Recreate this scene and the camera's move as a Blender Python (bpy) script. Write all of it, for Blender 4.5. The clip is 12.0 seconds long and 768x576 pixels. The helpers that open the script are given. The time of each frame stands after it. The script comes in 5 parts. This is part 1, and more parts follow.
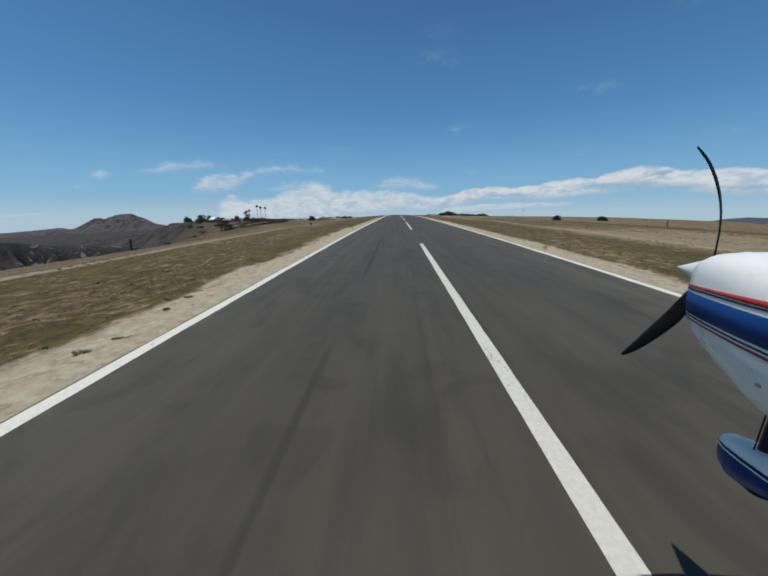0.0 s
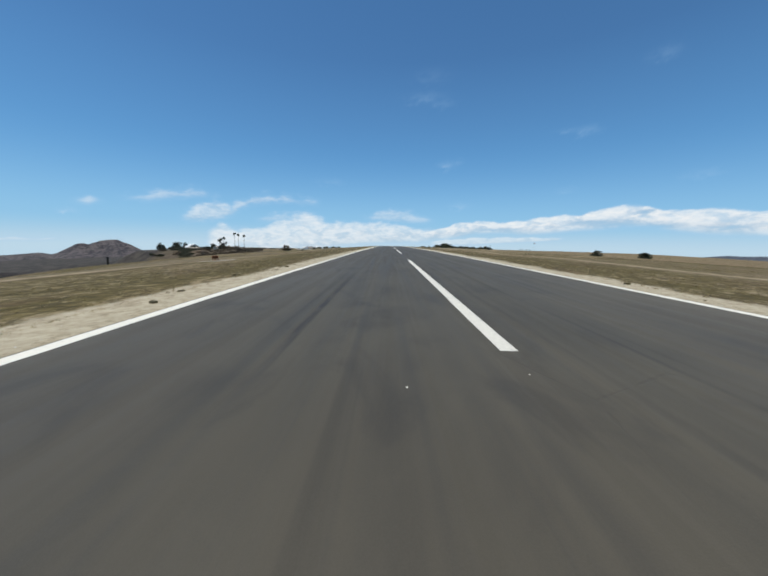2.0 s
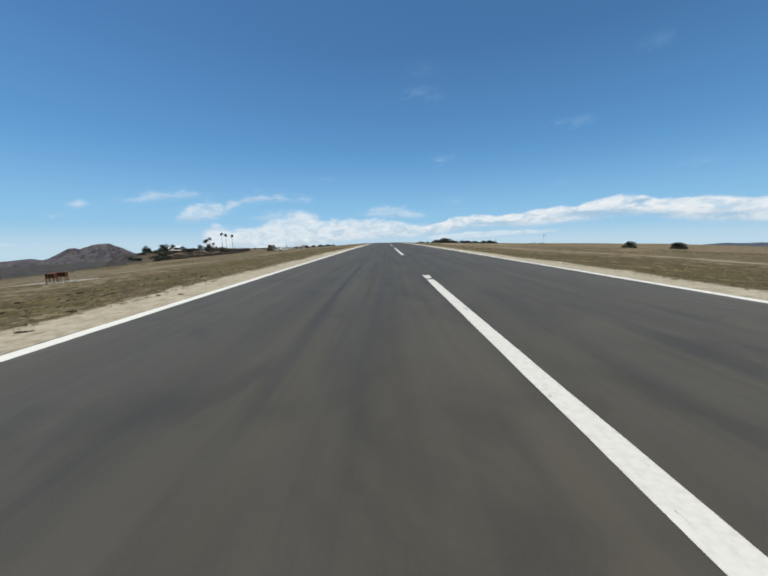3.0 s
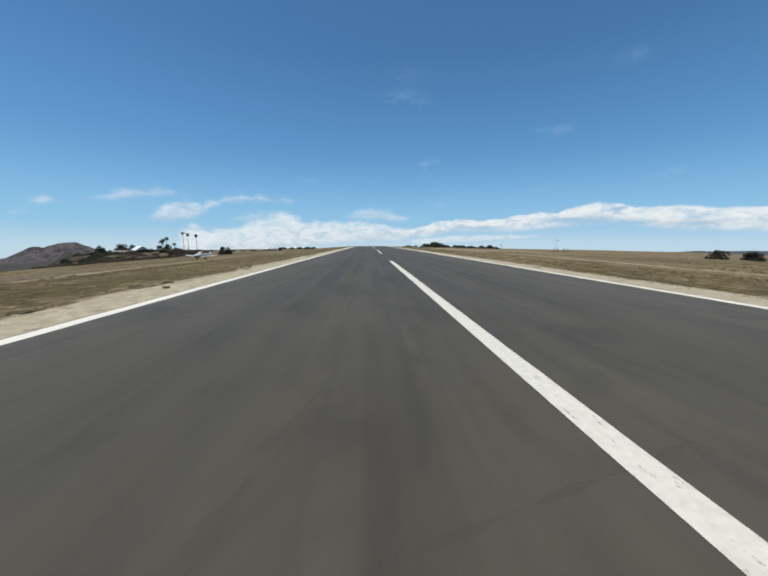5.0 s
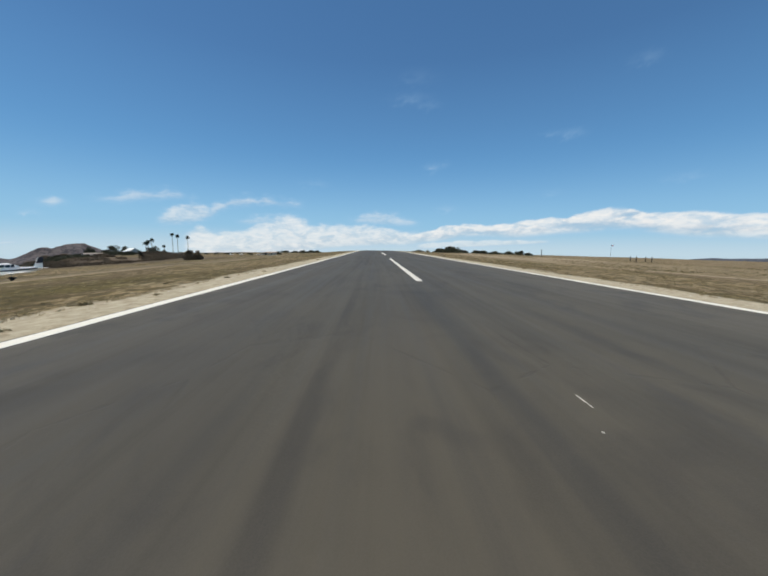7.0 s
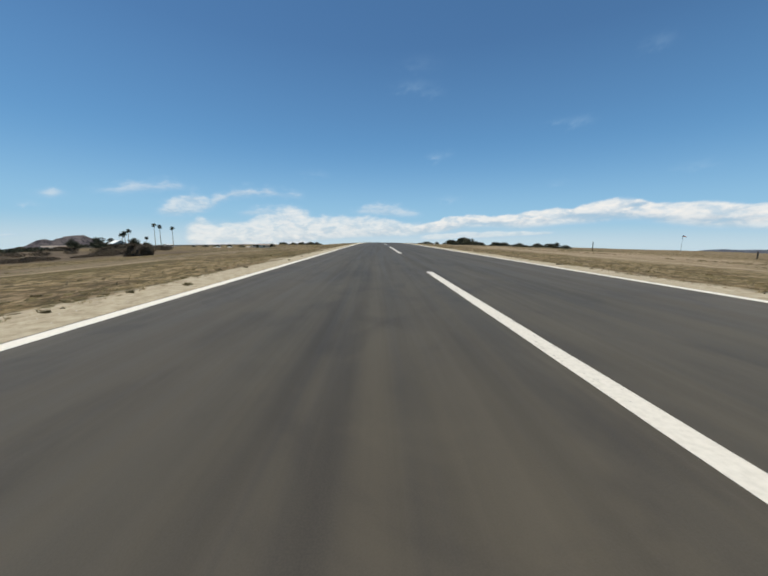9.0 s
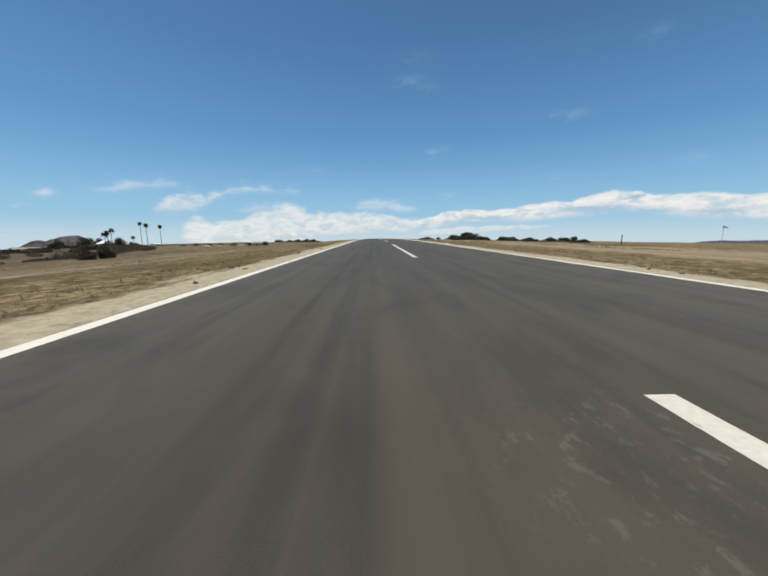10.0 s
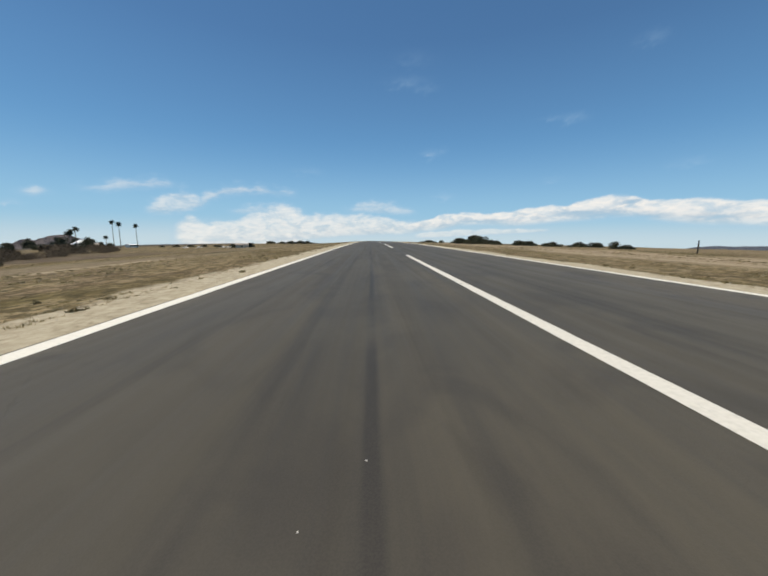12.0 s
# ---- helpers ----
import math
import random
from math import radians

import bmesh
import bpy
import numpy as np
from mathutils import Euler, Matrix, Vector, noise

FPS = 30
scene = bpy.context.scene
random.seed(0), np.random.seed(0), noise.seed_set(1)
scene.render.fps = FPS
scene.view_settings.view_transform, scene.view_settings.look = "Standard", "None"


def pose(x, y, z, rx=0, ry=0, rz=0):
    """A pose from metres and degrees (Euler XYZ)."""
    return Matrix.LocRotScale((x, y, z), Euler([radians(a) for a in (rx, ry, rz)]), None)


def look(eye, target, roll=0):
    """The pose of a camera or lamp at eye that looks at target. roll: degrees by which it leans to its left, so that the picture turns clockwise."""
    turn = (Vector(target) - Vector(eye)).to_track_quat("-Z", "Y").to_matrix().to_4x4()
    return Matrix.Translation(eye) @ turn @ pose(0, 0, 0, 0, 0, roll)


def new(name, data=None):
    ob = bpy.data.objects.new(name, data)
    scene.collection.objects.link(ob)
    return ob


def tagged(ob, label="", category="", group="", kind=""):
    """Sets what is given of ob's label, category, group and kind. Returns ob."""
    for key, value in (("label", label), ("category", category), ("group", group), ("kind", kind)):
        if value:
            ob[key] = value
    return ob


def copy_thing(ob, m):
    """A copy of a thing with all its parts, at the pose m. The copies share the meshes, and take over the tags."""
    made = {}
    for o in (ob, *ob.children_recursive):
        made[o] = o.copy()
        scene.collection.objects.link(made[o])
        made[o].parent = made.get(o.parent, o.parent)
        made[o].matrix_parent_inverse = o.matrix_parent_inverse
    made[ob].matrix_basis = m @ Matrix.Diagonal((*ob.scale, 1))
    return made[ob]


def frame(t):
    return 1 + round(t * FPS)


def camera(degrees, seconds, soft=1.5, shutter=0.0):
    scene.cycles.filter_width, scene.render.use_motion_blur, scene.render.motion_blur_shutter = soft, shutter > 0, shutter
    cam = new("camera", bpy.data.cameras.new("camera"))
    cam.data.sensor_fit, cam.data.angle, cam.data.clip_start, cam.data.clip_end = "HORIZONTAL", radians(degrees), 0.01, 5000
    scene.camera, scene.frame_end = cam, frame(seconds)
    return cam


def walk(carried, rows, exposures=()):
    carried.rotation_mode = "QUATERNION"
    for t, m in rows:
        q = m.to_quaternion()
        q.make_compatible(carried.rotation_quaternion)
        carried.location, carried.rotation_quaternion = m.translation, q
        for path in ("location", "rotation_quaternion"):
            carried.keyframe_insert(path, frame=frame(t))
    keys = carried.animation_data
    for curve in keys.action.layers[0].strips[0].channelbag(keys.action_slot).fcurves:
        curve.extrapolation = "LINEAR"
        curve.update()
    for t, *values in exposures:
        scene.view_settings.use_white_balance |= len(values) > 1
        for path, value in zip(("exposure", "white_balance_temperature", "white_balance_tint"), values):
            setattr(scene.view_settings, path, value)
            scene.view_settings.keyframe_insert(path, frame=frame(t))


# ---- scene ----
# ---- camera and its way ----
cam = camera(98.42, 12.0, soft=1.9)
# seconds, x, y, z, tilt from straight down, lean, turn to the left
WAY = [
    (0.0, -2.566, -35.926, 2.752, 77.075, -0.431, 2.326),
    (0.5, -2.622, -21.816, 2.401, 78.879, 0.587, 1.614),
    (1.0, -2.610, -7.901, 2.232, 78.830, -0.845, 1.479),
    (1.5, -2.640, 4.498, 2.044, 81.083, -1.361, 1.340),
    (2.0, -2.631, 17.489, 1.903, 82.353, 0.778, 0.660),
    (2.5, -2.547, 29.754, 1.967, 81.425, 0.506, 0.312),
    (3.0, -2.378, 41.607, 1.953, 81.734, -0.820, 0.224),
    (3.5, -2.426, 53.389, 1.917, 83.631, 0.787, -0.575),
    (5.5, -2.482, 96.878, 1.947, 81.719, -0.165, -3.008),
    (6.0, -2.589, 107.710, 1.981, 81.448, 0.218, -2.070),
    (6.5, -2.455, 118.143, 1.984, 81.339, -1.265, -1.514),
    (7.0, -2.638, 127.342, 1.946, 82.922, 0.613, -1.712),
    (9.0, -3.153, 163.292, 1.961, 81.463, 0.515, -1.314),
    (9.5, -3.331, 171.358, 1.987, 81.115, -0.616, -1.444),
    (10.0, -3.463, 179.300, 1.956, 80.774, -0.307, -1.551),
    (10.5, -3.606, 186.642, 1.933, 81.389, 0.090, -1.426),
    (11.0, -3.886, 194.333, 1.955, 81.078, 0.428, -2.041),
    (11.5, -3.984, 201.915, 1.978, 81.557, 0.479, -2.069),
    (12.0, -3.910, 207.948, 1.957, 81.157, 0.283, -2.299),]
walk(cam, [(t, pose(x, y, z, tilt, 0, turn) @ pose(0, 0, 0, 0, 0, lean)) for t, x, y, z, tilt, lean, turn in WAY],
     exposures=((0.0, -0.34, 6300, 9), (0.5, -0.18, 6300, 9), (1.0, -0.08, 6300, 9), (1.5, 0.0, 6320, 9), (6.0, 0.0, 6560, 9.5), (12.0, 0.02, 6980, 11)))

# ---- world, sun ----
world = bpy.data.worlds.new("sky")
scene.world = world
world.use_nodes = True
sky = world.node_tree.nodes.new("ShaderNodeTexSky")
sky.sky_type = "NISHITA"
sky.sun_disc = False
sky.sun_elevation = radians(77)
sky.sun_rotation = radians(255)
sky.altitude = 500
sky.air_density = 1.0
sky.dust_density = 0.0
sky.ozone_density = 6.0
tint = world.node_tree.nodes.new("ShaderNodeMix")
tint.data_type, tint.blend_type = "RGBA", "MULTIPLY"
tint.inputs[0].default_value = 1.0
tint.inputs[7].default_value = (0.69, 0.985, 1.06, 1)
world.node_tree.links.new(sky.outputs[0], tint.inputs[6])
world.node_tree.links.new(tint.outputs[2], world.node_tree.nodes["Background"].inputs[0])
world.node_tree.nodes["Background"].inputs[1].default_value = 0.102
sun = new("sun", bpy.data.lights.new("sun", "SUN"))
sun.data.energy = 4.2
sun.data.angle = radians(0.53)
sun.data.color = (1.0, 0.955, 0.86)
sun.matrix_world = look((-21, -6, 100), (0, 0, 0))


# ---- materials ----
class Nodes:
    """Short hand for a node material."""

    def __init__(self, name):
        self.m = bpy.data.materials.new(name)
        self.m.use_nodes = True
        self.t = self.m.node_tree
        self.p = self.t.nodes["Principled BSDF"]

    def add(self, kind, operation="", data_type="", interpolation_type="", feature="", attribute_name=""):
        n = self.t.nodes.new("ShaderNode" + kind)
        if operation:
            n.operation = operation
        if data_type:
            n.data_type = data_type
        if interpolation_type:
            n.interpolation_type = interpolation_type
        if feature:
            n.feature = feature
        if attribute_name:
            n.attribute_name = attribute_name
        return n

    def put(self, sock, v):
        if isinstance(v, bpy.types.NodeSocket):
            self.t.links.new(v, sock)
        elif isinstance(v, tuple) and len(v) == 3 and sock.type == "RGBA":
            sock.default_value = (*v, 1)
        else:
            sock.default_value = v

    def coords(self):
        return self.add("TexCoord").outputs["Object"]

    def world_pos(self):
        return self.add("NewGeometry").outputs["Position"]

    def scaled(self, v, s):
        n = self.add("Mapping")
        self.put(n.inputs["Vector"], v)
        n.inputs["Scale"].default_value = s
        return n.outputs[0]

    def noise(self, v, scale, detail=4, rough=0.55, dist=0.0):
        n = self.add("TexNoise")
        self.put(n.inputs["Vector"], v)
        n.inputs["Scale"].default_value, n.inputs["Detail"].default_value = scale, detail
        n.inputs["Roughness"].default_value, n.inputs["Distortion"].default_value = rough, dist
        return n.outputs["Fac"]

    def math(self, op, a, b=0.0, c=0.0):
        n = self.add("Math", operation=op)
        for s, v in zip(n.inputs, (a, b, c)):
            self.put(s, v)
        return n.outputs[0]

    def span(self, v, a, b, c=0.0, d=1.0):
        n = self.add("MapRange", interpolation_type="SMOOTHSTEP")
        for s, x in zip(n.inputs, (v, a, b, c, d)):
            self.put(s, x)
        return n.outputs[0]

    def mix(self, f, a, b):
        n = self.add("Mix", data_type="RGBA")
        self.put(n.inputs[0], f)
        self.put(n.inputs[6], a)
        self.put(n.inputs[7], b)
        return n.outputs[2]

    def split(self, v):
        n = self.add("SeparateXYZ")
        self.put(n.inputs[0], v)
        return n.outputs

    def bump(self, h, strength, distance):
        n = self.add("Bump")
        self.put(n.inputs["Height"], h)
        n.inputs["Strength"].default_value, n.inputs["Distance"].default_value = strength, distance
        self.put(self.p.inputs["Normal"], n.outputs[0])

    def done(self, color, rough=0.8, metal=0.0, spec=0.5):
        self.put(self.p.inputs["Base Color"], color)
        self.put(self.p.inputs["Roughness"], rough)
        self.p.inputs["Metallic"].default_value = metal
        self.p.inputs["Specular IOR Level"].default_value = spec
        return self.m


def asphalt_material():
    n = Nodes("asphalt")
    v = n.coords()
    x, y, z = n.split(v)
    grit = n.noise(v, 60, 3)
    mott = n.noise(n.scaled(v, (0.4, 0.14, 1)), 1.0, 6, 0.65)
    lanes = n.noise(n.scaled(v, (1.3, 0.012, 1)), 1.0, 4, 0.6, 0.3)
    streak = n.noise(n.scaled(v, (1.1, 0.03, 1)), 1.0, 5, 0.68, 0.9)
    base = n.mix(n.span(mott, 0.3, 0.7), (0.0523, 0.0451, 0.0320), (0.0762, 0.0650, 0.0443))
    base = n.mix(n.span(lanes, 0.35, 0.68, 0.0, 0.55), base, (0.0930, 0.0782, 0.0527))
    near = n.math("MULTIPLY", n.span(n.math("ABSOLUTE", x), 8.5, 2.0), n.span(streak, 0.50, 0.72, 0.0, 0.42))
    base = n.mix(near, base, (0.0277, 0.0246, 0.0199))
    # paler towards the runway's edges
    base = n.mix(n.span(n.math("ABSOLUTE", x), 4.5, 8.5, 0.0, 0.5), base, (0.1050, 0.0880, 0.0610))
    patch = n.noise(n.scaled(v, (0.35, 0.22, 1)), 1.0, 2, 0.4, 1.5)
    base = n.mix(n.span(patch, 0.62, 0.70, 0.0, 0.35), base, (0.0372, 0.0317, 0.0243))
    dust = n.math("MULTIPLY", n.span(n.math("ABSOLUTE", x), 8.6, 10.1), n.span(n.noise(v, 0.8, 5), 0.35, 0.7))
    base = n.mix(n.math("MULTIPLY", dust, 0.45), base, (0.22, 0.19, 0.14))
    crack = n.add("TexVoronoi", feature="DISTANCE_TO_EDGE")
    n.put(crack.inputs["Vector"], n.scaled(v, (0.30, 0.16, 1)))
    crack.inputs["Scale"].default_value = 1.0
    wob = n.math("ADD", crack.outputs["Distance"], n.math("MULTIPLY", n.math("SUBTRACT", n.noise(v, 2.2, 4), 0.5), 0.055))
    line = n.math("MULTIPLY", n.span(wob, 0.006, 0.0), n.span(n.noise(v, 0.07, 2), 0.5, 0.62))
    base = n.mix(n.math("MULTIPLY", line, 0.2), base, (0.0187, 0.0169, 0.0145))
    web = n.add("TexVoronoi", feature="DISTANCE_TO_EDGE")
    n.put(web.inputs["Vector"], n.scaled(v, (5.5, 4.5, 1)))
    web.inputs["Scale"].default_value = 1.0
    pale = n.math("MULTIPLY", n.span(n.math("ADD", web.outputs["Distance"], n.math("MULTIPLY", n.math("SUBTRACT", n.noise(v, 6, 4), 0.5), 0.2)), 0.05, 0.0), n.span(n.noise(n.scaled(v, (0.16, 0.07, 1)), 1.0, 3), 0.62, 0.70))
    base = n.mix(n.math("MULTIPLY", pale, 0.22), base, (0.1479, 0.1305, 0.0942))
    # scuffed pale spot beside the centreline
    away = n.add("VectorMath", operation="DISTANCE")
    n.put(away.inputs[0], v)
    away.inputs[1].default_value = (-1.1, 181.9, 0.0)
    scuff = n.math("MULTIPLY", n.span(away.outputs["Value"], 1.9, 0.6), n.span(n.noise(n.scaled(v, (5.0, 3.0, 1)), 1.0, 6, 0.75), 0.54, 0.62))
    base = n.mix(n.math("MULTIPLY", scuff, 0.42), base, (0.17, 0.155, 0.125))
    # a patch of fine branching cracks
    bent = n.add("VectorMath", operation="ADD")
    n.put(bent.inputs[0], n.scaled(v, (4.2, 2.6, 1)))
    wave = n.add("TexNoise")
    n.put(wave.inputs["Vector"], v)
    wave.inputs["Scale"].default_value, wave.inputs["Detail"].default_value = 1.7, 4
    n.put(bent.inputs[1], wave.outputs["Color"])
    cell = n.add("TexVoronoi", feature="DISTANCE_TO_EDGE")
    n.put(cell.inputs["Vector"], bent.outputs["Vector"])
    cell.inputs["Scale"].default_value = 1.0
    here = n.add("VectorMath", operation="DISTANCE")
    n.put(here.inputs[0], v)
    here.inputs[1].default_value = (-3.5, 122.9, 0.0)
    split = n.math("MULTIPLY", n.span(cell.outputs["Distance"], 0.05, 0.02), n.math("MULTIPLY", n.span(here.outputs["Value"], 1.2, 0.6), n.span(n.noise(v, 2.1, 3), 0.42, 0.55)))
    base = n.mix(n.math("MULTIPLY", split, 0.7), base, (0.0161, 0.0141, 0.0131))
    # tyre marks: middle, half width, start, end, strength
    wob = n.math("MULTIPLY", n.math("SUBTRACT", n.noise(n.scaled(v, (0.05, 0.05, 1)), 1.0, 2), 0.5), 0.3)
    broken = n.span(n.noise(n.scaled(v, (1.5, 0.22, 1)), 1.0, 5, 0.65), 0.34, 0.60, 0.25, 1.0)
    for mid, half, y0, y1, k in ((-4.95, 0.17, 20, 44, 1.0), (-5.5, 0.12, 22, 50, 0.35), (-4.45, 0.14, -44, -22, 0.6), (-4.48, 0.16, -20, 11, 1.0), (-4.48, 0.12, -20, 11, 0.8), (-3.15, 0.16, -14, 6, 0.4), (-3.35, 0.13, -8, 34, 0.28), (-4.35, 0.15, 48, 76, 0.65), (-3.15, 0.16, 50, 80, 0.55), (1.2, 0.13, 16, 40, 0.5),
                                 (2.75, 0.10, 18, 42, 0.55), (3.15, 0.07, 18, 36, 0.4), (-4.6, 0.50, 100, 132, 0.5), (-3.4, 0.22, 104, 150, 0.45), (-3.88, 0.13, 196, 290, 0.75), (-3.7, 0.35, 160, 190, 0.4), (-5.25, 0.22, 180, 250, 0.45),
                                 (-7.2, 0.16, 182, 245, 0.4), (-4.3, 0.25, 150, 196, 0.35), (2.7, 0.45, 206, 232, 0.4), (-2.4, 0.2, 60, 100, 0.35)):
        d = n.math("ABSOLUTE", n.math("SUBTRACT", n.math("ADD", x, wob), mid))
        ends = n.math("MULTIPLY", n.span(y, y0, y0 + 6), n.span(y, y1, y1 - 8))
        mark = n.math("MULTIPLY", n.math("MULTIPLY", n.span(d, half, half * 0.3), ends), n.math("MULTIPLY", broken, k))
        base = n.mix(mark, base, (0.0228, 0.0199, 0.0164))
    smear = n.noise(n.scaled(v, (0.55, 0.30, 1)), 1.0, 6, 0.62, 0.8)
    base = n.mix(n.span(smear, 0.50, 0.69, 0.0, 0.44), base, (0.0310, 0.0266, 0.0210))
    base = n.mix(n.span(smear, 0.46, 0.28, 0.0, 0.35), base, (0.0954, 0.0811, 0.0553))
    base = n.mix(n.span(grit, 0.35, 0.65, 0.0, 0.16), base, (0.1012, 0.0861, 0.0636))
    n.bump(n.math("ADD", grit, n.math("MULTIPLY", line, -2.0)), 0.35, 0.006)
    # dusty, coarse surface
    n.p.inputs["Diffuse Roughness"].default_value = 1.0
    return n.done(base, n.span(streak, 0.3, 0.7, 0.76, 0.62), 0.0, 0.36)


def paint_material(name, kept, shade):
    n = Nodes(name)
    v = n.world_pos()
    wear = n.noise(n.scaled(v, (7.0, 1.6, 1)), 1.0, 6, 0.7)
    flake = n.noise(v, 14, 4, 0.7)
    big = n.noise(v, 0.12, 2)
    lim = n.span(big, 0.42, 0.70, 0.62 + kept, 0.53 + kept)
    gone = n.span(n.math("SUBTRACT", n.math("ADD", n.math("MULTIPLY", wear, 0.7), n.math("MULTIPLY", flake, 0.3)), lim), -0.02, 0.04)
    col = n.mix(n.span(n.noise(v, 11, 5), 0.3, 0.8), tuple(shade * c for c in (0.72, 0.68, 0.585)), tuple(shade * c for c in (0.61, 0.575, 0.49)))
    col = n.mix(n.math("MULTIPLY", gone, 0.6), col, (0.13, 0.122, 0.105))
    n.bump(flake, 0.2, 0.003)
    return n.done(col, 0.7, 0.0, 0.3)


def ground_material():
    n = Nodes("dry_grassland")
    v = n.coords()
    x, y, z = n.split(v)
    side = n.math("ABSOLUTE", x)
    wave = n.math("MULTIPLY", n.math("SUBTRACT", n.noise(n.scaled(v, (0.3, 0.16, 1)), 1.0, 6, 0.7), 0.5), 5.0)
    fine = n.noise(v, 6, 5, 0.7)
    mid = n.noise(n.scaled(v, (0.75, 0.55, 1)), 1.0, 8, 0.74, 0.8)
    clump = n.noise(n.scaled(v, (2.2, 1.5, 1)), 1.0, 6, 0.68, 0.4)
    big = n.noise(n.scaled(v, (0.045, 0.022, 1)), 1.0, 4, 0.6, 0.4)
    bands = n.noise(n.scaled(v, (0.11, 0.010, 1)), 1.0, 5, 0.6, 0.5)
    olive = n.mix(n.span(mid, 0.36, 0.64), (0.076, 0.060, 0.020), (0.150, 0.116, 0.043))
    straw = n.mix(n.span(mid, 0.40, 0.60), (0.135, 0.098, 0.042), (0.340, 0.256, 0.142))
    grass = n.mix(n.span(n.math("ADD", n.math("ADD", n.math("MULTIPLY", big, 0.6), n.math("MULTIPLY", bands, 0.4)), n.span(y, 60, 175, -0.06, 0.05)), 0.44, 0.56), olive, straw)
    # bare pale earth between the grass, more of it close to the verge
    open_earth = n.math("ADD", n.math("MULTIPLY", mid, 0.75), n.math("MULTIPLY", bands, 0.25))
    bare = n.math("MULTIPLY", n.span(open_earth, 0.50, 0.60), n.span(side, 60, 24, 0.3, 0.8))
    grass = n.mix(bare, grass, n.mix(n.span(fine, 0.3, 0.7), (0.32, 0.26, 0.165), (0.25, 0.195, 0.115)))
    # trampled red-brown stretches
    tread = n.noise(n.scaled(v, (0.13, 0.05, 1)), 1.0, 6, 0.66, 0.7)
    grass = n.mix(n.span(tread, 0.50, 0.62, 0.0, 0.7), grass, n.mix(n.span(mid, 0.4, 0.6), (0.098, 0.066, 0.036), (0.205, 0.146, 0.090)))
    # dark low clumps
    grass = n.mix(n.span(clump, 0.45, 0.56, 0.0, 0.85), grass, n.mix(n.span(fine, 0.35, 0.65), (0.036, 0.028, 0.012), (0.076, 0.060, 0.023)))
    grass = n.mix(n.span(fine, 0.46, 0.72, 0.0, 0.45), grass, (0.070, 0.053, 0.024))
    sand = n.mix(n.span(n.noise(v, 2.5, 5, 0.65), 0.3, 0.7), (0.335, 0.285, 0.195), (0.46, 0.400, 0.285))
    sand = n.mix(n.span(n.noise(n.scaled(v, (2.2, 1.8, 1)), 1.0, 8, 0.8), 0.50, 0.62, 0.0, 0.75), sand, (0.235, 0.188, 0.118))
    shoulder = n.span(n.math("ADD", side, wave), 13.3, 12.3)
    col = n.mix(shoulder, grass, sand)
    # worn vehicle tracks beside the field
    for at, half in ((-33.5, 1.9), (31.0, 1.4)):
        d = n.math("ABSOLUTE", n.math("SUBTRACT", n.math("ADD", x, n.math("MULTIPLY", wave, 0.6)), at))
        col = n.mix(n.math("MULTIPLY", n.span(d, half, half * 0.2), n.span(mid, 0.3, 0.6, 0.6, 0.95)), col, (0.335, 0.268, 0.178))
    # mown grey-brown strip between the field and the rim
    strip = n.math("ADD", x, n.math("MULTIPLY", wave, 0.8))
    strip = n.math("MULTIPLY", n.span(strip, -33, -37), n.span(strip, -58, -48))
    col = n.mix(n.math("MULTIPLY", strip, n.span(clump, 0.35, 0.6, 0.75, 0.35)), col, n.mix(n.span(bands, 0.35, 0.65), (0.150, 0.118, 0.080), (0.215, 0.172, 0.118)))
    open_side = n.math("MULTIPLY", n.span(n.math("ADD", x, n.math("MULTIPLY", wave, 1.6)), 24, 31), n.span(x, 74, 60))
    along = n.math("ADD", y, n.math("MULTIPLY", wave, 12))
    open_side = n.math("MULTIPLY", open_side, n.math("MAXIMUM", n.span(along, 150, 240, 0.15, 0.8), n.span(along, 75, 20, 0.0, 0.75)))
    col = n.mix(n.math("MULTIPLY", open_side, n.span(mid, 0.28, 0.58, 0.3, 1.0)), col, (0.32, 0.25, 0.165))
    scrub = n.mix(n.span(n.noise(v, 0.12, 5, 0.7), 0.4, 0.6), (0.066, 0.049, 0.031), (0.132, 0.099, 0.064))
    rim = n.math("MULTIPLY", n.span(n.math("ADD", side, wave), 78, 100), n.math("SUBTRACT", 1.0, n.math("MULTIPLY", n.span(y, 330, 430, 0.0, 0.9), n.span(side, 300, 220))))
    scrub = n.mix(n.span(x, -180, -300), scrub, n.mix(n.span(n.noise(v, 0.03, 6, 0.7), 0.42, 0.58), (0.030, 0.026, 0.022), (0.066, 0.056, 0.046)))
    col = n.mix(rim, col, n.mix(n.span(x, -60, 60), scrub, n.mix(0.5, scrub, straw)))
    n.bump(n.math("ADD", n.math("ADD", fine, n.math("MULTIPLY", mid, 1.5)), n.math("MULTIPLY", clump, 1.5)), 0.8, 0.07)
    return n.done(col, 0.95, 0.0, 0.15)


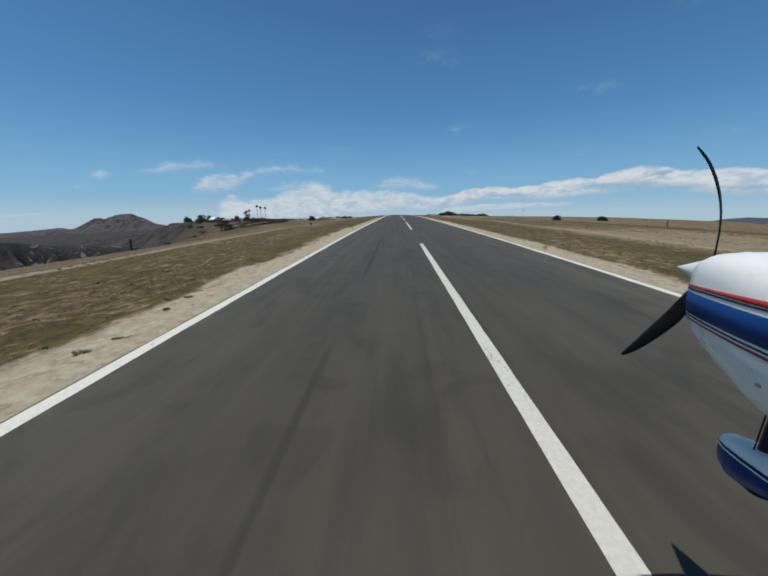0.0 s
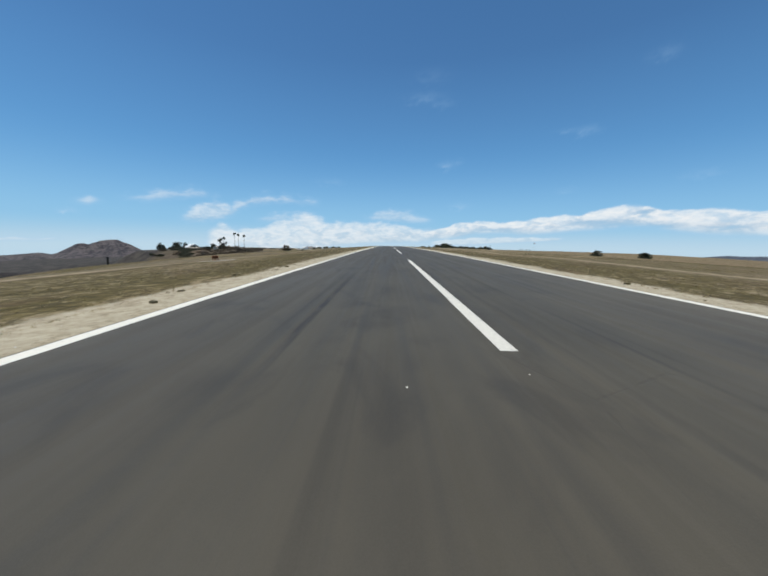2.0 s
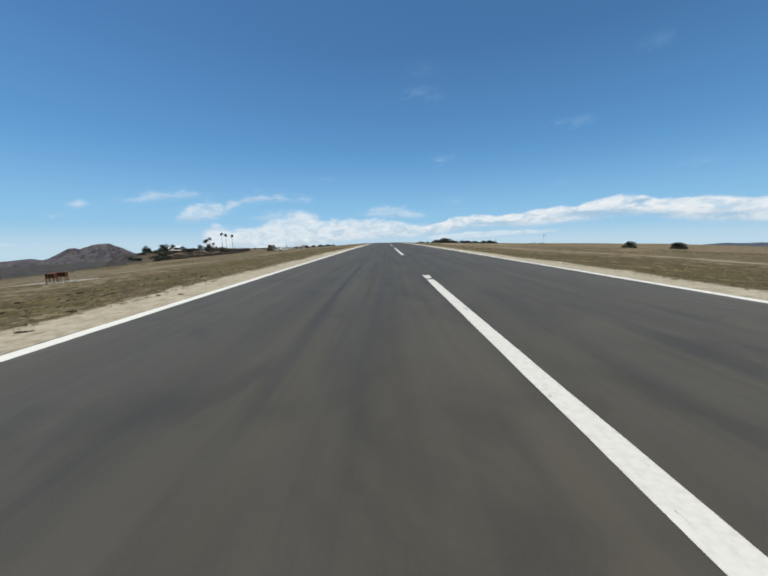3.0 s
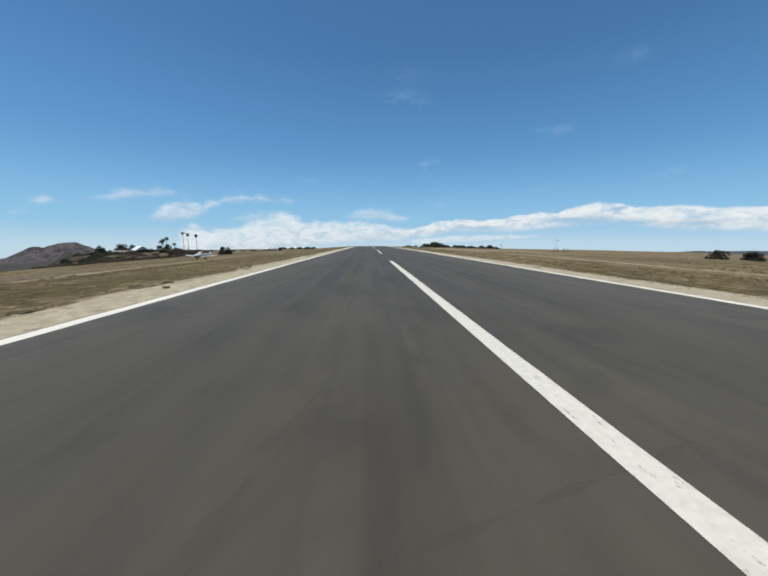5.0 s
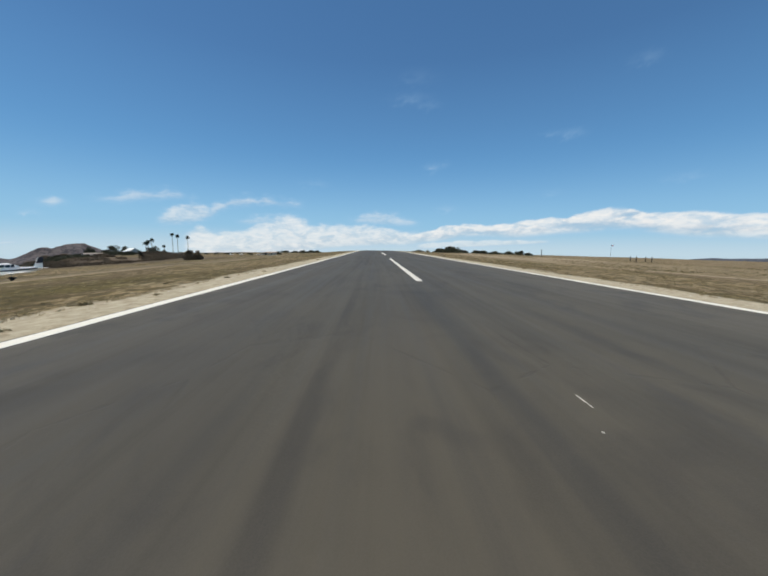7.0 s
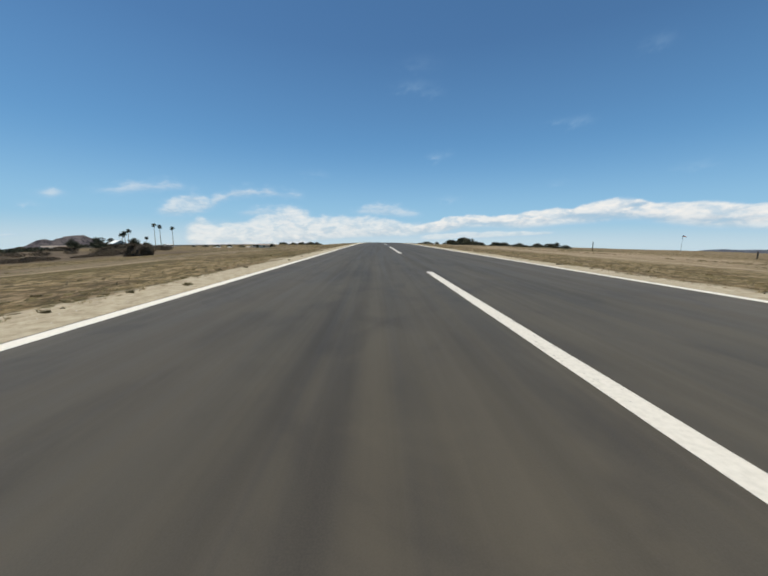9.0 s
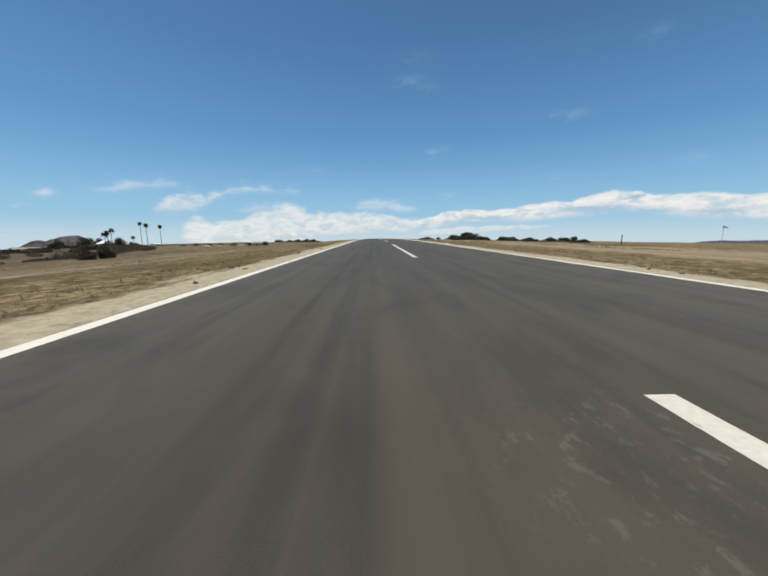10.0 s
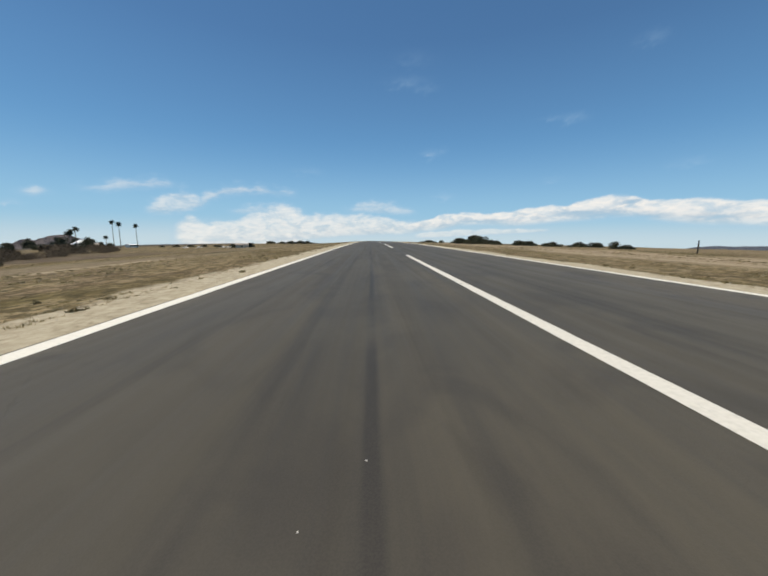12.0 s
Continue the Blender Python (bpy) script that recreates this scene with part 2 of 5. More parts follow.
def plain_material(name, a, b, scale=6.0, rough=0.8, metal=0.0, spec=0.4, bump=0.0, coat=0.0):
    n = Nodes(name)
    v = n.coords()
    f = n.noise(v, scale, 5, 0.65)
    g = n.noise(v, scale * 0.13, 3)
    col = n.mix(n.span(n.math("ADD", n.math("MULTIPLY", f, 0.5), n.math("MULTIPLY", g, 0.5)), 0.35, 0.65), a, b)
    if bump:
        n.bump(f, 0.5, bump)
    n.p.inputs["Coat Weight"].default_value = coat
    return n.done(col, n.span(f, 0.3, 0.7, max(0.03, rough - 0.08), min(1, rough + 0.08)), metal, spec)


def leaf_material(name, a, b):
    n = Nodes(name)
    r = n.add("NewGeometry").outputs["Random Per Island"]
    tone = n.noise(n.coords(), 0.6, 3)
    col = n.mix(n.math("ADD", n.math("MULTIPLY", r, 0.6), n.math("MULTIPLY", tone, 0.4)), a, b)
    return n.done(col, 0.7, 0.0, 0.25)


def mountain_material(name, a, b, c, pale=None):
    """Slopes from the two tones a and b with scattered dark patches of the tone c, and bare rock faces where pale is
    given.
    """
    n = Nodes(name)
    v = n.coords()
    f = n.noise(v, 0.006, 6, 0.65)
    g = n.noise(v, 0.022, 6, 0.72, 0.6)
    fine = n.noise(v, 0.11, 5, 0.7)
    col = n.mix(n.span(f, 0.38, 0.62), a, b)
    col = n.mix(n.span(g, 0.46, 0.58, 0.0, 0.85), col, c)
    col = n.mix(n.span(fine, 0.5, 0.62, 0.0, 0.5), col, c)
    if pale:
        face = n.noise(n.scaled(v, (1, 1, 0.45)), 0.035, 5, 0.7, 1.2)
        col = n.mix(n.span(face, 0.56, 0.62, 0.0, 0.85), col, pale)
    n.bump(n.math("ADD", n.math("ADD", f, n.math("MULTIPLY", g, 0.7)), n.math("MULTIPLY", fine, 0.25)), 1.0, 16.0)
    return n.done(col, 0.95, 0.0, 0.1)


def cloud_material():
    n = Nodes("cloud")
    cover = n.add("Attribute", attribute_name="cover").outputs["Fac"]
    lit = n.add("Attribute", attribute_name="lit").outputs["Fac"]
    haze = n.add("Attribute", attribute_name="haze").outputs["Fac"]
    v = n.add("Attribute", attribute_name="sky_deg").outputs["Vector"]
    up = n.split(v)[1]
    puff = n.noise(n.scaled(v, (0.34, 0.75, 1)), 1.0, 5, 0.55, 0.5)
    fine = n.noise(n.scaled(v, (1.3, 2.6, 1)), 1.0, 4, 0.55)
    body = n.math("ADD", n.math("MULTIPLY", puff, 0.75), n.math("MULTIPLY", fine, 0.25))
    a = n.math("MULTIPLY", cover, n.span(body, 0.30, 0.58, 0.58, 1.0))
    tone = n.math("ADD", n.math("MULTIPLY", lit, 0.75), n.math("MULTIPLY", n.span(body, 0.36, 0.62), 0.35))
    white = n.mix(n.span(tone, 0.1, 0.95), (0.49, 0.575, 0.67), (0.87, 0.88, 0.88))
    blue = n.mix(n.span(up, -1.0, 3.5), (0.52, 0.68, 0.79), n.mix(n.span(up, 2.0, 16.0), (0.29, 0.535, 0.785), (0.13, 0.355, 0.66)))
    # thin veils let the blue of the air through
    white = n.mix(n.span(cover, 0.55, 0.08), white, (0.40, 0.60, 0.82))

    def glow(colour):
        em = n.add("Emission")
        n.put(em.inputs["Color"], colour)
        return em.outputs[0]

    def blend(f, p, q):
        mx = n.add("MixShader")
        for s, w in zip(mx.inputs, (f, p, q)):
            n.put(s, w)
        return mx.outputs[0]

    air = blend(haze, n.add("BsdfTransparent").outputs[0], glow(blue))
    n.put(n.t.nodes["Material Output"].inputs["Surface"], blend(a, air, glow(white)))
    return n.m


ASPHALT, PAINT, EDGEPAINT, GROUND = asphalt_material(), paint_material("runway_paint", 0.008, 0.86), paint_material("edge_paint", 0.06, 1.0), ground_material()
WHITE = plain_material("white_enamel", (0.82, 0.80, 0.74), (0.87, 0.85, 0.79), 3, 0.34, 0, 0.4, 0, 0.15)
BLUE = plain_material("blue_enamel", (0.005, 0.036, 0.150), (0.007, 0.045, 0.185), 4, 0.5, 0, 0.2)
MAROON = plain_material("maroon_enamel", (0.10, 0.010, 0.014), (0.14, 0.014, 0.018), 4, 0.4)
RED = plain_material("red_enamel", (0.42, 0.02, 0.02), (0.50, 0.03, 0.025), 4, 0.3, 0, 0.5, 0, 0.3)
NAVY = plain_material("dark_navy_enamel", (0.006, 0.008, 0.02), (0.012, 0.015, 0.03), 5, 0.35)
BLACK = plain_material("black_blade_paint", (0.004, 0.004, 0.005), (0.008, 0.008, 0.010), 14, 0.45, 0, 0.16)
RUBBER = plain_material("tyre_rubber", (0.012, 0.012, 0.012), (0.03, 0.028, 0.026), 30, 0.85, 0, 0.3, 0.002)
STEEL = plain_material("dull_steel", (0.30, 0.30, 0.30), (0.42, 0.42, 0.41), 20, 0.4, 0.9)
GLASS = plain_material("dark_glazing", (0.01, 0.013, 0.016), (0.02, 0.025, 0.03), 2, 0.06, 0, 0.6)
ORANGE = plain_material("faded_orange_enamel", (0.27, 0.070, 0.022), (0.36, 0.11, 0.034), 7, 0.6, 0, 0.3)
BROWNP = plain_material("brown_enamel", (0.022, 0.016, 0.014), (0.040, 0.028, 0.022), 5, 0.4)
WOOD = plain_material("weathered_post_wood", (0.05, 0.04, 0.03), (0.11, 0.09, 0.07), 12, 0.9, 0, 0.2, 0.004)
BARK = plain_material("bark", (0.07, 0.055, 0.04), (0.15, 0.12, 0.09), 9, 0.95, 0, 0.15, 0.02)
PALMBARK = plain_material("palm_bark", (0.12, 0.10, 0.08), (0.20, 0.17, 0.13), 6, 0.95, 0, 0.15, 0.02)
STUCCO = plain_material("pale_stucco", (0.50, 0.45, 0.37), (0.62, 0.57, 0.48), 4, 0.9, 0, 0.2, 0.006)
ROOFWHITE = plain_material("white_roof_sheet", (0.66, 0.66, 0.63), (0.76, 0.75, 0.72), 2, 0.6)
ROOFBROWN = plain_material("brown_roof_tile", (0.24, 0.20, 0.165), (0.34, 0.29, 0.24), 2, 0.85, 0, 0.2, 0.03)
GRAVEL = plain_material("pale_gravel", (0.36, 0.32, 0.26), (0.58, 0.54, 0.47), 24, 0.95, 0, 0.15, 0.02)
SOCKRED = plain_material("red_fabric", (0.50, 0.05, 0.04), (0.60, 0.09, 0.06), 10, 0.85, 0, 0.1)
SOCKWHITE = plain_material("white_fabric", (0.72, 0.72, 0.70), (0.80, 0.80, 0.78), 10, 0.85, 0, 0.1)
LEAF = leaf_material("oak_leaf", (0.026, 0.029, 0.015), (0.072, 0.072, 0.038))
LEAFDRY = leaf_material("dry_brush_leaf", (0.075, 0.055, 0.034), (0.140, 0.105, 0.066))
PALMLEAF = leaf_material("palm_frond", (0.016, 0.024, 0.014), (0.045, 0.055, 0.030))
GRASSBLADE = leaf_material("dry_grass_blade", (0.20, 0.155, 0.07), (0.42, 0.33, 0.18))
SCRUBLEAF = leaf_material("scrub_leaf", (0.062, 0.047, 0.016), (0.150, 0.115, 0.044))
WEEDLEAF = leaf_material("weed_leaf", (0.12, 0.095, 0.042), (0.24, 0.185, 0.09))
# tone c paints dark brush and gully shade, its purple standing for haze
MOUNTAIN = mountain_material("chaparral_slope", (0.092, 0.079, 0.079), (0.132, 0.113, 0.108), (0.040, 0.038, 0.045))
HILLSIDE = mountain_material("rocky_slope", (0.042, 0.039, 0.038), (0.068, 0.060, 0.055), (0.024, 0.024, 0.026), (0.20, 0.18, 0.16))
# distance haze is put into these base colours as blue-grey
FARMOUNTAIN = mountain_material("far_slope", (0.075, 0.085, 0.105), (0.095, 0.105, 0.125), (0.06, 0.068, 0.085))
CLOUD = cloud_material()
WATER = plain_material("sea_water", (0.030, 0.065, 0.105), (0.045, 0.085, 0.13), 0.004, 0.35)


# ---- mesh helpers ----
def mesh_of(name, verts, faces, material=None, smooth=False):
    me = bpy.data.meshes.new(name)
    me.from_pydata(verts, [], faces)
    if material:
        me.materials.append(material)
    if smooth:
        me.polygons.foreach_set("use_smooth", [True] * len(me.polygons))
    me.update()
    return me


def part(name, shape, material, parent=None, label="", smooth=False):
    """Links verts and faces, or a bmesh, as one mesh object under a thing."""
    if isinstance(shape, bmesh.types.BMesh):
        me = bpy.data.meshes.new(name)
        bmesh.ops.recalc_face_normals(shape, faces=shape.faces)
        shape.to_mesh(me)
        shape.free()
        me.materials.append(material)
        if smooth:
            me.polygons.foreach_set("use_smooth", [True] * len(me.polygons))
    else:
        me = mesh_of(name, shape[0], shape[1], material, smooth)
    ob = new(name, me)
    ob.parent = parent
    if label:
        tagged(ob, label)
    return ob


def thing(name, m, label, category, group="", kind=""):
    ob = new(name)
    ob.empty_display_size = 0.3
    ob.matrix_world = m
    return tagged(ob, label, category, group, kind)


def box(x0, x1, y0, y1, z0, z1, bevel=0.0):
    bm = bmesh.new()
    bmesh.ops.create_cube(bm, size=1)
    for q in bm.verts:
        q.co = Vector(((x0, x1)[q.co.x > 0], (y0, y1)[q.co.y > 0], (z0, z1)[q.co.z > 0]))
    if bevel:
        bmesh.ops.bevel(bm, geom=bm.edges[:], offset=bevel, segments=2, affect="EDGES", profile=0.6)
    return bm


def rod(a, b, r0, r1=None, sides=10):
    r1 = r0 if r1 is None else r1
    a, b = Vector(a), Vector(b)
    q = (b - a).to_track_quat("Z", "Y")
    verts, n = [], sides
    for c, r in ((a, r0), (b, r1)):
        verts += [c + q @ Vector((r * math.cos(i * math.tau / n), r * math.sin(i * math.tau / n), 0)) for i in range(n)]
    faces = [(i, (i + 1) % n, n + (i + 1) % n, n + i) for i in range(n)] + [tuple(range(n))[::-1], tuple(range(n, 2 * n))]
    return verts, faces


def loft(rings, closed_ends=True):
    """A skin over rings that all have the same number of points."""
    n = len(rings[0])
    verts = [p for r in rings for p in r]
    faces = [(k * n + i, k * n + (i + 1) % n, (k + 1) * n + (i + 1) % n, (k + 1) * n + i) for k in range(len(rings) - 1) for i in range(n)]
    if closed_ends:
        faces += [tuple(range(n))[::-1], tuple(range((len(rings) - 1) * n, len(rings) * n))]
    return verts, faces


def oval(y, cx, cz, w, h, power=2.4, n=28, low=None):
    """A ring across y: half width w, half heights h above and low below."""
    low = h if low is None else low
    ring = []
    for i in range(n):
        c, s = math.cos(i * math.tau / n), math.sin(i * math.tau / n)
        k = h if s > 0 else low
        ring.append((cx + w * math.copysign(abs(c) ** (2 / power), c), y, cz + k * math.copysign(abs(s) ** (2 / power), s)))
    return ring


# ---- shape of the land ----
BEND = ((-60, 60, 180, 300, 450, 700), (-28.5, -8.22, 0.87, -8.75, -1.26, 1.39))
_s = np.arange(-300.0, 1000.1, 2.0)
_k = np.interp(_s, BEND[0], np.array(BEND[1]) * 1e-5)
_k[(_s < -60) | (_s > 700)] = 0
_slope = np.cumsum(_k) * 2.0
_slope -= np.interp(150, _s, _slope)
_rise = np.cumsum(_slope) * 2.0
_rise -= np.interp(150, _s, _rise)


def crown(y):
    """Height of the runway's middle at y."""
    return np.interp(y, _s, _rise)


def land(x, y):
    """Height of the ground beside the runway: a mesa that falls away sooner near its start."""
    x, y = np.asarray(x, float), np.asarray(y, float)
    d = np.maximum(np.abs(x) - 10.0, 0)
    left_a = np.interp(d, (0, 12, 30, 42, 60, 100, 200, 500, 5000), (0, -0.55, -1.9, -3.6, -7.5, -19, -50, -104, -225))
    left_b = np.interp(d, (0, 12, 30, 50, 80, 110, 250, 420, 800, 1500, 5000), (0, -0.55, -1.85, -3.3, -5.0, -6.6, -7.4, -14, -60, -112, -225))
    right_a = np.interp(d, (0, 20, 50, 75, 120, 250, 600, 5000), (0, -0.6, -1.5, -2.4, -8, -35, -120, -150))
    right_b = np.interp(d, (0, 20, 50, 100, 180, 300, 700, 1500, 5000), (0, -0.6, -1.5, -2.4, -3.4, -9, -60, -130, -150))
    u = np.clip((y - np.interp(d, (0, 60, 80, 110, 200, 400, 5000), (20, 30, 75, 140, 230, 434, 5500))) / np.interp(d, (60, 110), (70, 130)), 0, 1)
    u = u * u * (3 - 2 * u)
    v = np.clip((y - 70) / 190, 0, 1)
    v = v * v * (3 - 2 * v)
    end = np.interp(y, (-900, -350, 900, 1150, 2200, 5000), (-60, 0, 0, -6, -120, -150))
    end = np.where(y > 0, end * np.interp(x, (-900, -300), (0, 1)), end)
    fall = np.where(x < 0, left_a * (1 - u) + left_b * u, right_a * (1 - v) + right_b * v)
    return np.maximum(crown(y) * np.interp(d, (0, 200, 500), (1, 0.9, 0)) + fall + end, -230)


def spot(x, y):
    return float(land(x, y))


# ---- the large structure ----
def build_ground():
    near = [10.0, 10.6, 11.2, 11.8, 12.4, 13, 13.7, 14.5, 15.5, 16.7, 18, 19.5, 21, 23, 25, 27.5, 30, 33, 36, 40, 45, 50, 56, 63, 70, 80, 90, 105, 120, 140, 165,
            195, 230, 280, 340, 420, 520, 650, 820, 1050, 1400, 1900, 2600, 3600, 4800]
    xs = np.array([-v for v in near[::-1]] + [-6, 0, 6] + near)
    ys = np.concatenate([[-4800, -3000, -1800, -1000, -600, -350, -200, -130, -90], np.arange(-70, 330, 1.6), np.arange(330, 460, 4.0), np.arange(460, 860, 16.0),
                         [880, 940, 1020, 1150, 1350, 1650, 2100, 2800, 3700, 4800]])
    gx, gy = np.meshgrid(xs, ys)
    gz = land(gx, gy)
    verge = np.abs(gx) > 11
    rough = np.array([noise.noise((x * 0.9, y * 0.5, 3.0)) + 0.5 * noise.noise((x * 2.1, y * 1.3, 9.0)) for x, y in zip(gx.ravel(), gy.ravel())]).reshape(gx.shape)
    swell = np.array([noise.noise((x * 0.05, y * 0.03, 7.0)) for x, y in zip(gx.ravel(), gy.ravel())]).reshape(gx.shape)
    gz = gz + np.where(verge, rough * 0.045 + swell * np.clip((np.abs(gx) - 12) / 40, 0, 1) * 0.5, 0)
    gz = gz - np.where(np.abs(gx) < 10.3, 0.07, 0.015)
    nx, ny = len(xs), len(ys)
    verts = np.stack([gx.ravel(), gy.ravel(), gz.ravel()], 1).tolist()
    faces = [(j * nx + i, j * nx + i + 1, (j + 1) * nx + i + 1, (j + 1) * nx + i) for j in range(ny - 1) for i in range(nx - 1)]
    ob = new("ground", mesh_of("ground", verts, faces, GROUND, True))
    tagged(ob, "dry grassland with pale sandy verges along the runway", "ground", kind="structure")


def ribbon(name, x0, x1, y0, y1, lift, material, step=3.0, ragged=0.0, thick=0.0, cols=1):
    """A strip that lies on the runway's crown."""
    n = max(2, int((y1 - y0) / step) + 1)
    ys = np.linspace(y0, y1, n)
    verts, faces = [], []
    for j, y in enumerate(ys):
        for i in range(cols + 1):
            x = x0 + (x1 - x0) * i / cols
            if ragged and i in (0, cols):
                x += ragged * (noise.noise((x, y * 0.7, 1.0)) + 0.6 * noise.noise((x, y * 2.3, 5.0)))
            verts.append((x, float(y), float(crown(y)) + lift))
    c = cols + 1
    for j in range(n - 1):
        for i in range(cols):
            faces.append((j * c + i, j * c + i + 1, (j + 1) * c + i + 1, (j + 1) * c + i))
    if thick:
        k = len(verts)
        verts += [(x, y, z - thick) for x, y, z in verts]
        for j in range(n - 1):
            for i in (0, cols):
                q = (j * c + i, (j + 1) * c + i, k + (j + 1) * c + i, k + j * c + i)
                faces.append(q if i == 0 else q[::-1])
    return new(name, mesh_of(name, verts, faces, material))


def build_runway():
    ob = ribbon("runway", -10.02, 10.02, -180, 900, 0.0, ASPHALT, 1.0, 0.07, 0.06, 4)
    tagged(ob, "grey worn asphalt runway with tyre streaks and cracks", "runway", kind="structure")
    for x in (-9.75, 9.75):
        ob = ribbon("edge_line", x - 0.205, x + 0.205, -180, 900, 0.004, EDGEPAINT, 0.8, 0.022)
        tagged(ob, "solid white painted line along the runway's edge", "runway marking", "runway edge lines", "structure")
    for k in range(-2, 10):
        y = 61.0 * k + 24.4
        ob = ribbon("centerline_stripe", -0.195, 0.195, y, y + (34.5 if k == 0 else 36.6), 0.004, PAINT, 0.6, 0.012)
        tagged(ob, "worn white painted dash on the runway's centreline", "runway marking", "centreline stripes", "structure")
    for x0, x1, y0, y1 in ((-0.19, -0.035, 60.3, 61.0), (0.0, 0.19, 60.3, 61.0), (-0.19, 0.19, 59.62, 60.3), (-0.14, 0.03, 59.3, 59.46), (-0.07, 0.02, 59.06, 59.2)):
        tagged(ribbon("stripe_remnant", x0, x1, y0, y1, 0.004, PAINT, 0.15, 0.02), "broken remnant at the end of a white dash", "runway marking", "centreline stripes", "structure")
    for x, y, s in ((-2.3, 22.5, 0.022), (-0.1, 23.1, 0.018), (-1.2, 173.7, 0.009), (-2.0, 173.5, 0.006), (-1.75, 173.45, 0.006), (-3.95, 210.6, 0.01), (-4.4, 209.9, 0.008), (-0.17, 130.58, 0.018), (-0.65, 0.08, 0.022)):
        tagged(ribbon("paint_chip", x - s, x + s * 0.6, y, y + s * 2.2, 0.004, PAINT, 0.02, s * 0.5), "small white paint chip on the asphalt", "paint mark", "paint chips", "structure")
    ob = ribbon("paint_chip", 0.07, 0.085, 131.15, 131.5, 0.004, PAINT, 0.05, 0.006)
    tagged(ob, "thin short white paint streak on the asphalt", "paint mark", "paint chips", "structure")
    rnd = random.Random(4)
    y = -3.3
    while y < 2.0:
        w = rnd.uniform(0.05, 0.14)
        ob = ribbon("paint_fleck", -1.637, -1.620, y, y + w, 0.004, PAINT, 0.05, 0.006)
        tagged(ob, "short remnant of an old white paint line", "paint mark", "old paint line", "structure")
        y += w + (rnd.uniform(0.02, 0.06) if y < -2.2 else rnd.uniform(0.12, 0.35))


def build_sea():
    n = 72
    verts = [(0, 0, -120)] + [(4900 * math.sin(radians(-28 + 200 * i / n)), 4900 * math.cos(radians(-28 + 200 * i / n)), -120) for i in range(n + 1)]
    faces = [(0, 2 + i, 1 + i) for i in range(n)]
    tagged(new("sea", mesh_of("sea", verts, faces, WATER)), "calm blue sea in the distance below the hill", "sea", kind="structure")


def build_range(name, skyline, dist, front, back, base, material, seed, label):
    """Mountains as a rough sheet: the skyline gives bearing and height in degrees, seen from the runway."""
    az0, az1 = skyline[0][0], skyline[-1][0]
    na, nd = int((az1 - az0) * 9), 70
    bear, high = [p[0] for p in skyline], [p[1] for p in skyline]
    verts = []
    for j in range(nd + 1):
        u = j / nd
        for i in range(na + 1):
            a = az0 + (az1 - az0) * i / na
            d = dist - front + (front + back) * u
            bend = 0.03 * dist * noise.noise((a * 0.22, seed, 0.0))
            top = 2 + dist * math.tan(radians(float(np.interp(a, bear, high))))
            k = (d - dist - bend) / (front if d < dist + bend else back)
            x, y = d * math.sin(radians(a)), d * math.cos(radians(a))
            spur = noise.ridged_multi_fractal((a * 0.30 + (d - dist) / dist * 2.2 + 0.5 * noise.noise((a * 0.2, d / dist * 3, seed)), d / dist * 1.1, seed), 1.0, 2.1, 4, 0.9, 2.0) - 1.1
            fine = noise.fractal((x / (dist * 0.05), y / (dist * 0.05), seed), 0.9, 2.0, 4)
            slope = max(0.0, 1 - abs(k)) ** 0.9
            rise = (top - base) * slope
            mid = min(1.0, 4 * abs(k)) * slope
            verts.append((x, y, base + rise + (top - base) * 0.46 * spur * mid + fine * (top - base) * (0.018 + 0.05 * mid)))
    c = na + 1
    faces = [(j * c + i, j * c + i + 1, (j + 1) * c + i + 1, (j + 1) * c + i) for j in range(nd) for i in range(na)]
    tagged(new(name, mesh_of(name, verts, faces, material, True)), label, "mountain", kind="structure")


def build_mountains():
    build_range("mountain_range", ((-84, -1.7), (-60, -1.7), (-55, -1.9), (-51.4, -2.0), (-49.2, -1.85), (-47.4, -1.7), (-46.6, -1.6), (-45.6, -1.85), (-45.1, -1.7), (-43.0, -0.4), (-42.0, -0.5), (-40.9, 0.0), (-39.2, 0.08),
                                   (-37.8, -0.6), (-36.6, -1.35), (-34.6, -1.8), (-32, -2.2), (-28, -2.5), (-24, -2.7)), 4300, 560, 330, -200, MOUNTAIN, 3.7, "brown chaparral mountains across the valley")
    build_range("rocky_hill", ((-84, -3.0), (-60, -2.9), (-52, -3.2), (-49.3, -3.7), (-45.5, -4.0), (-41, -4.5), (-37, -5.2), (-33, -6.5)), 800, 230, 250, -112, HILLSIDE, 8.1, "dark rocky hillside below the mesa")
    build_range("far_mountain", ((38.5, -1.75), (41.6, -1.5), (43.2, -1.15), (45.1, -0.9), (46.5, -0.95), (50, -0.8), (56, -1.0), (64, -1.6)), 4350, 300, 300, -160, FARMOUNTAIN, 5.2, "far mountains across the water, coloured in haze blue")


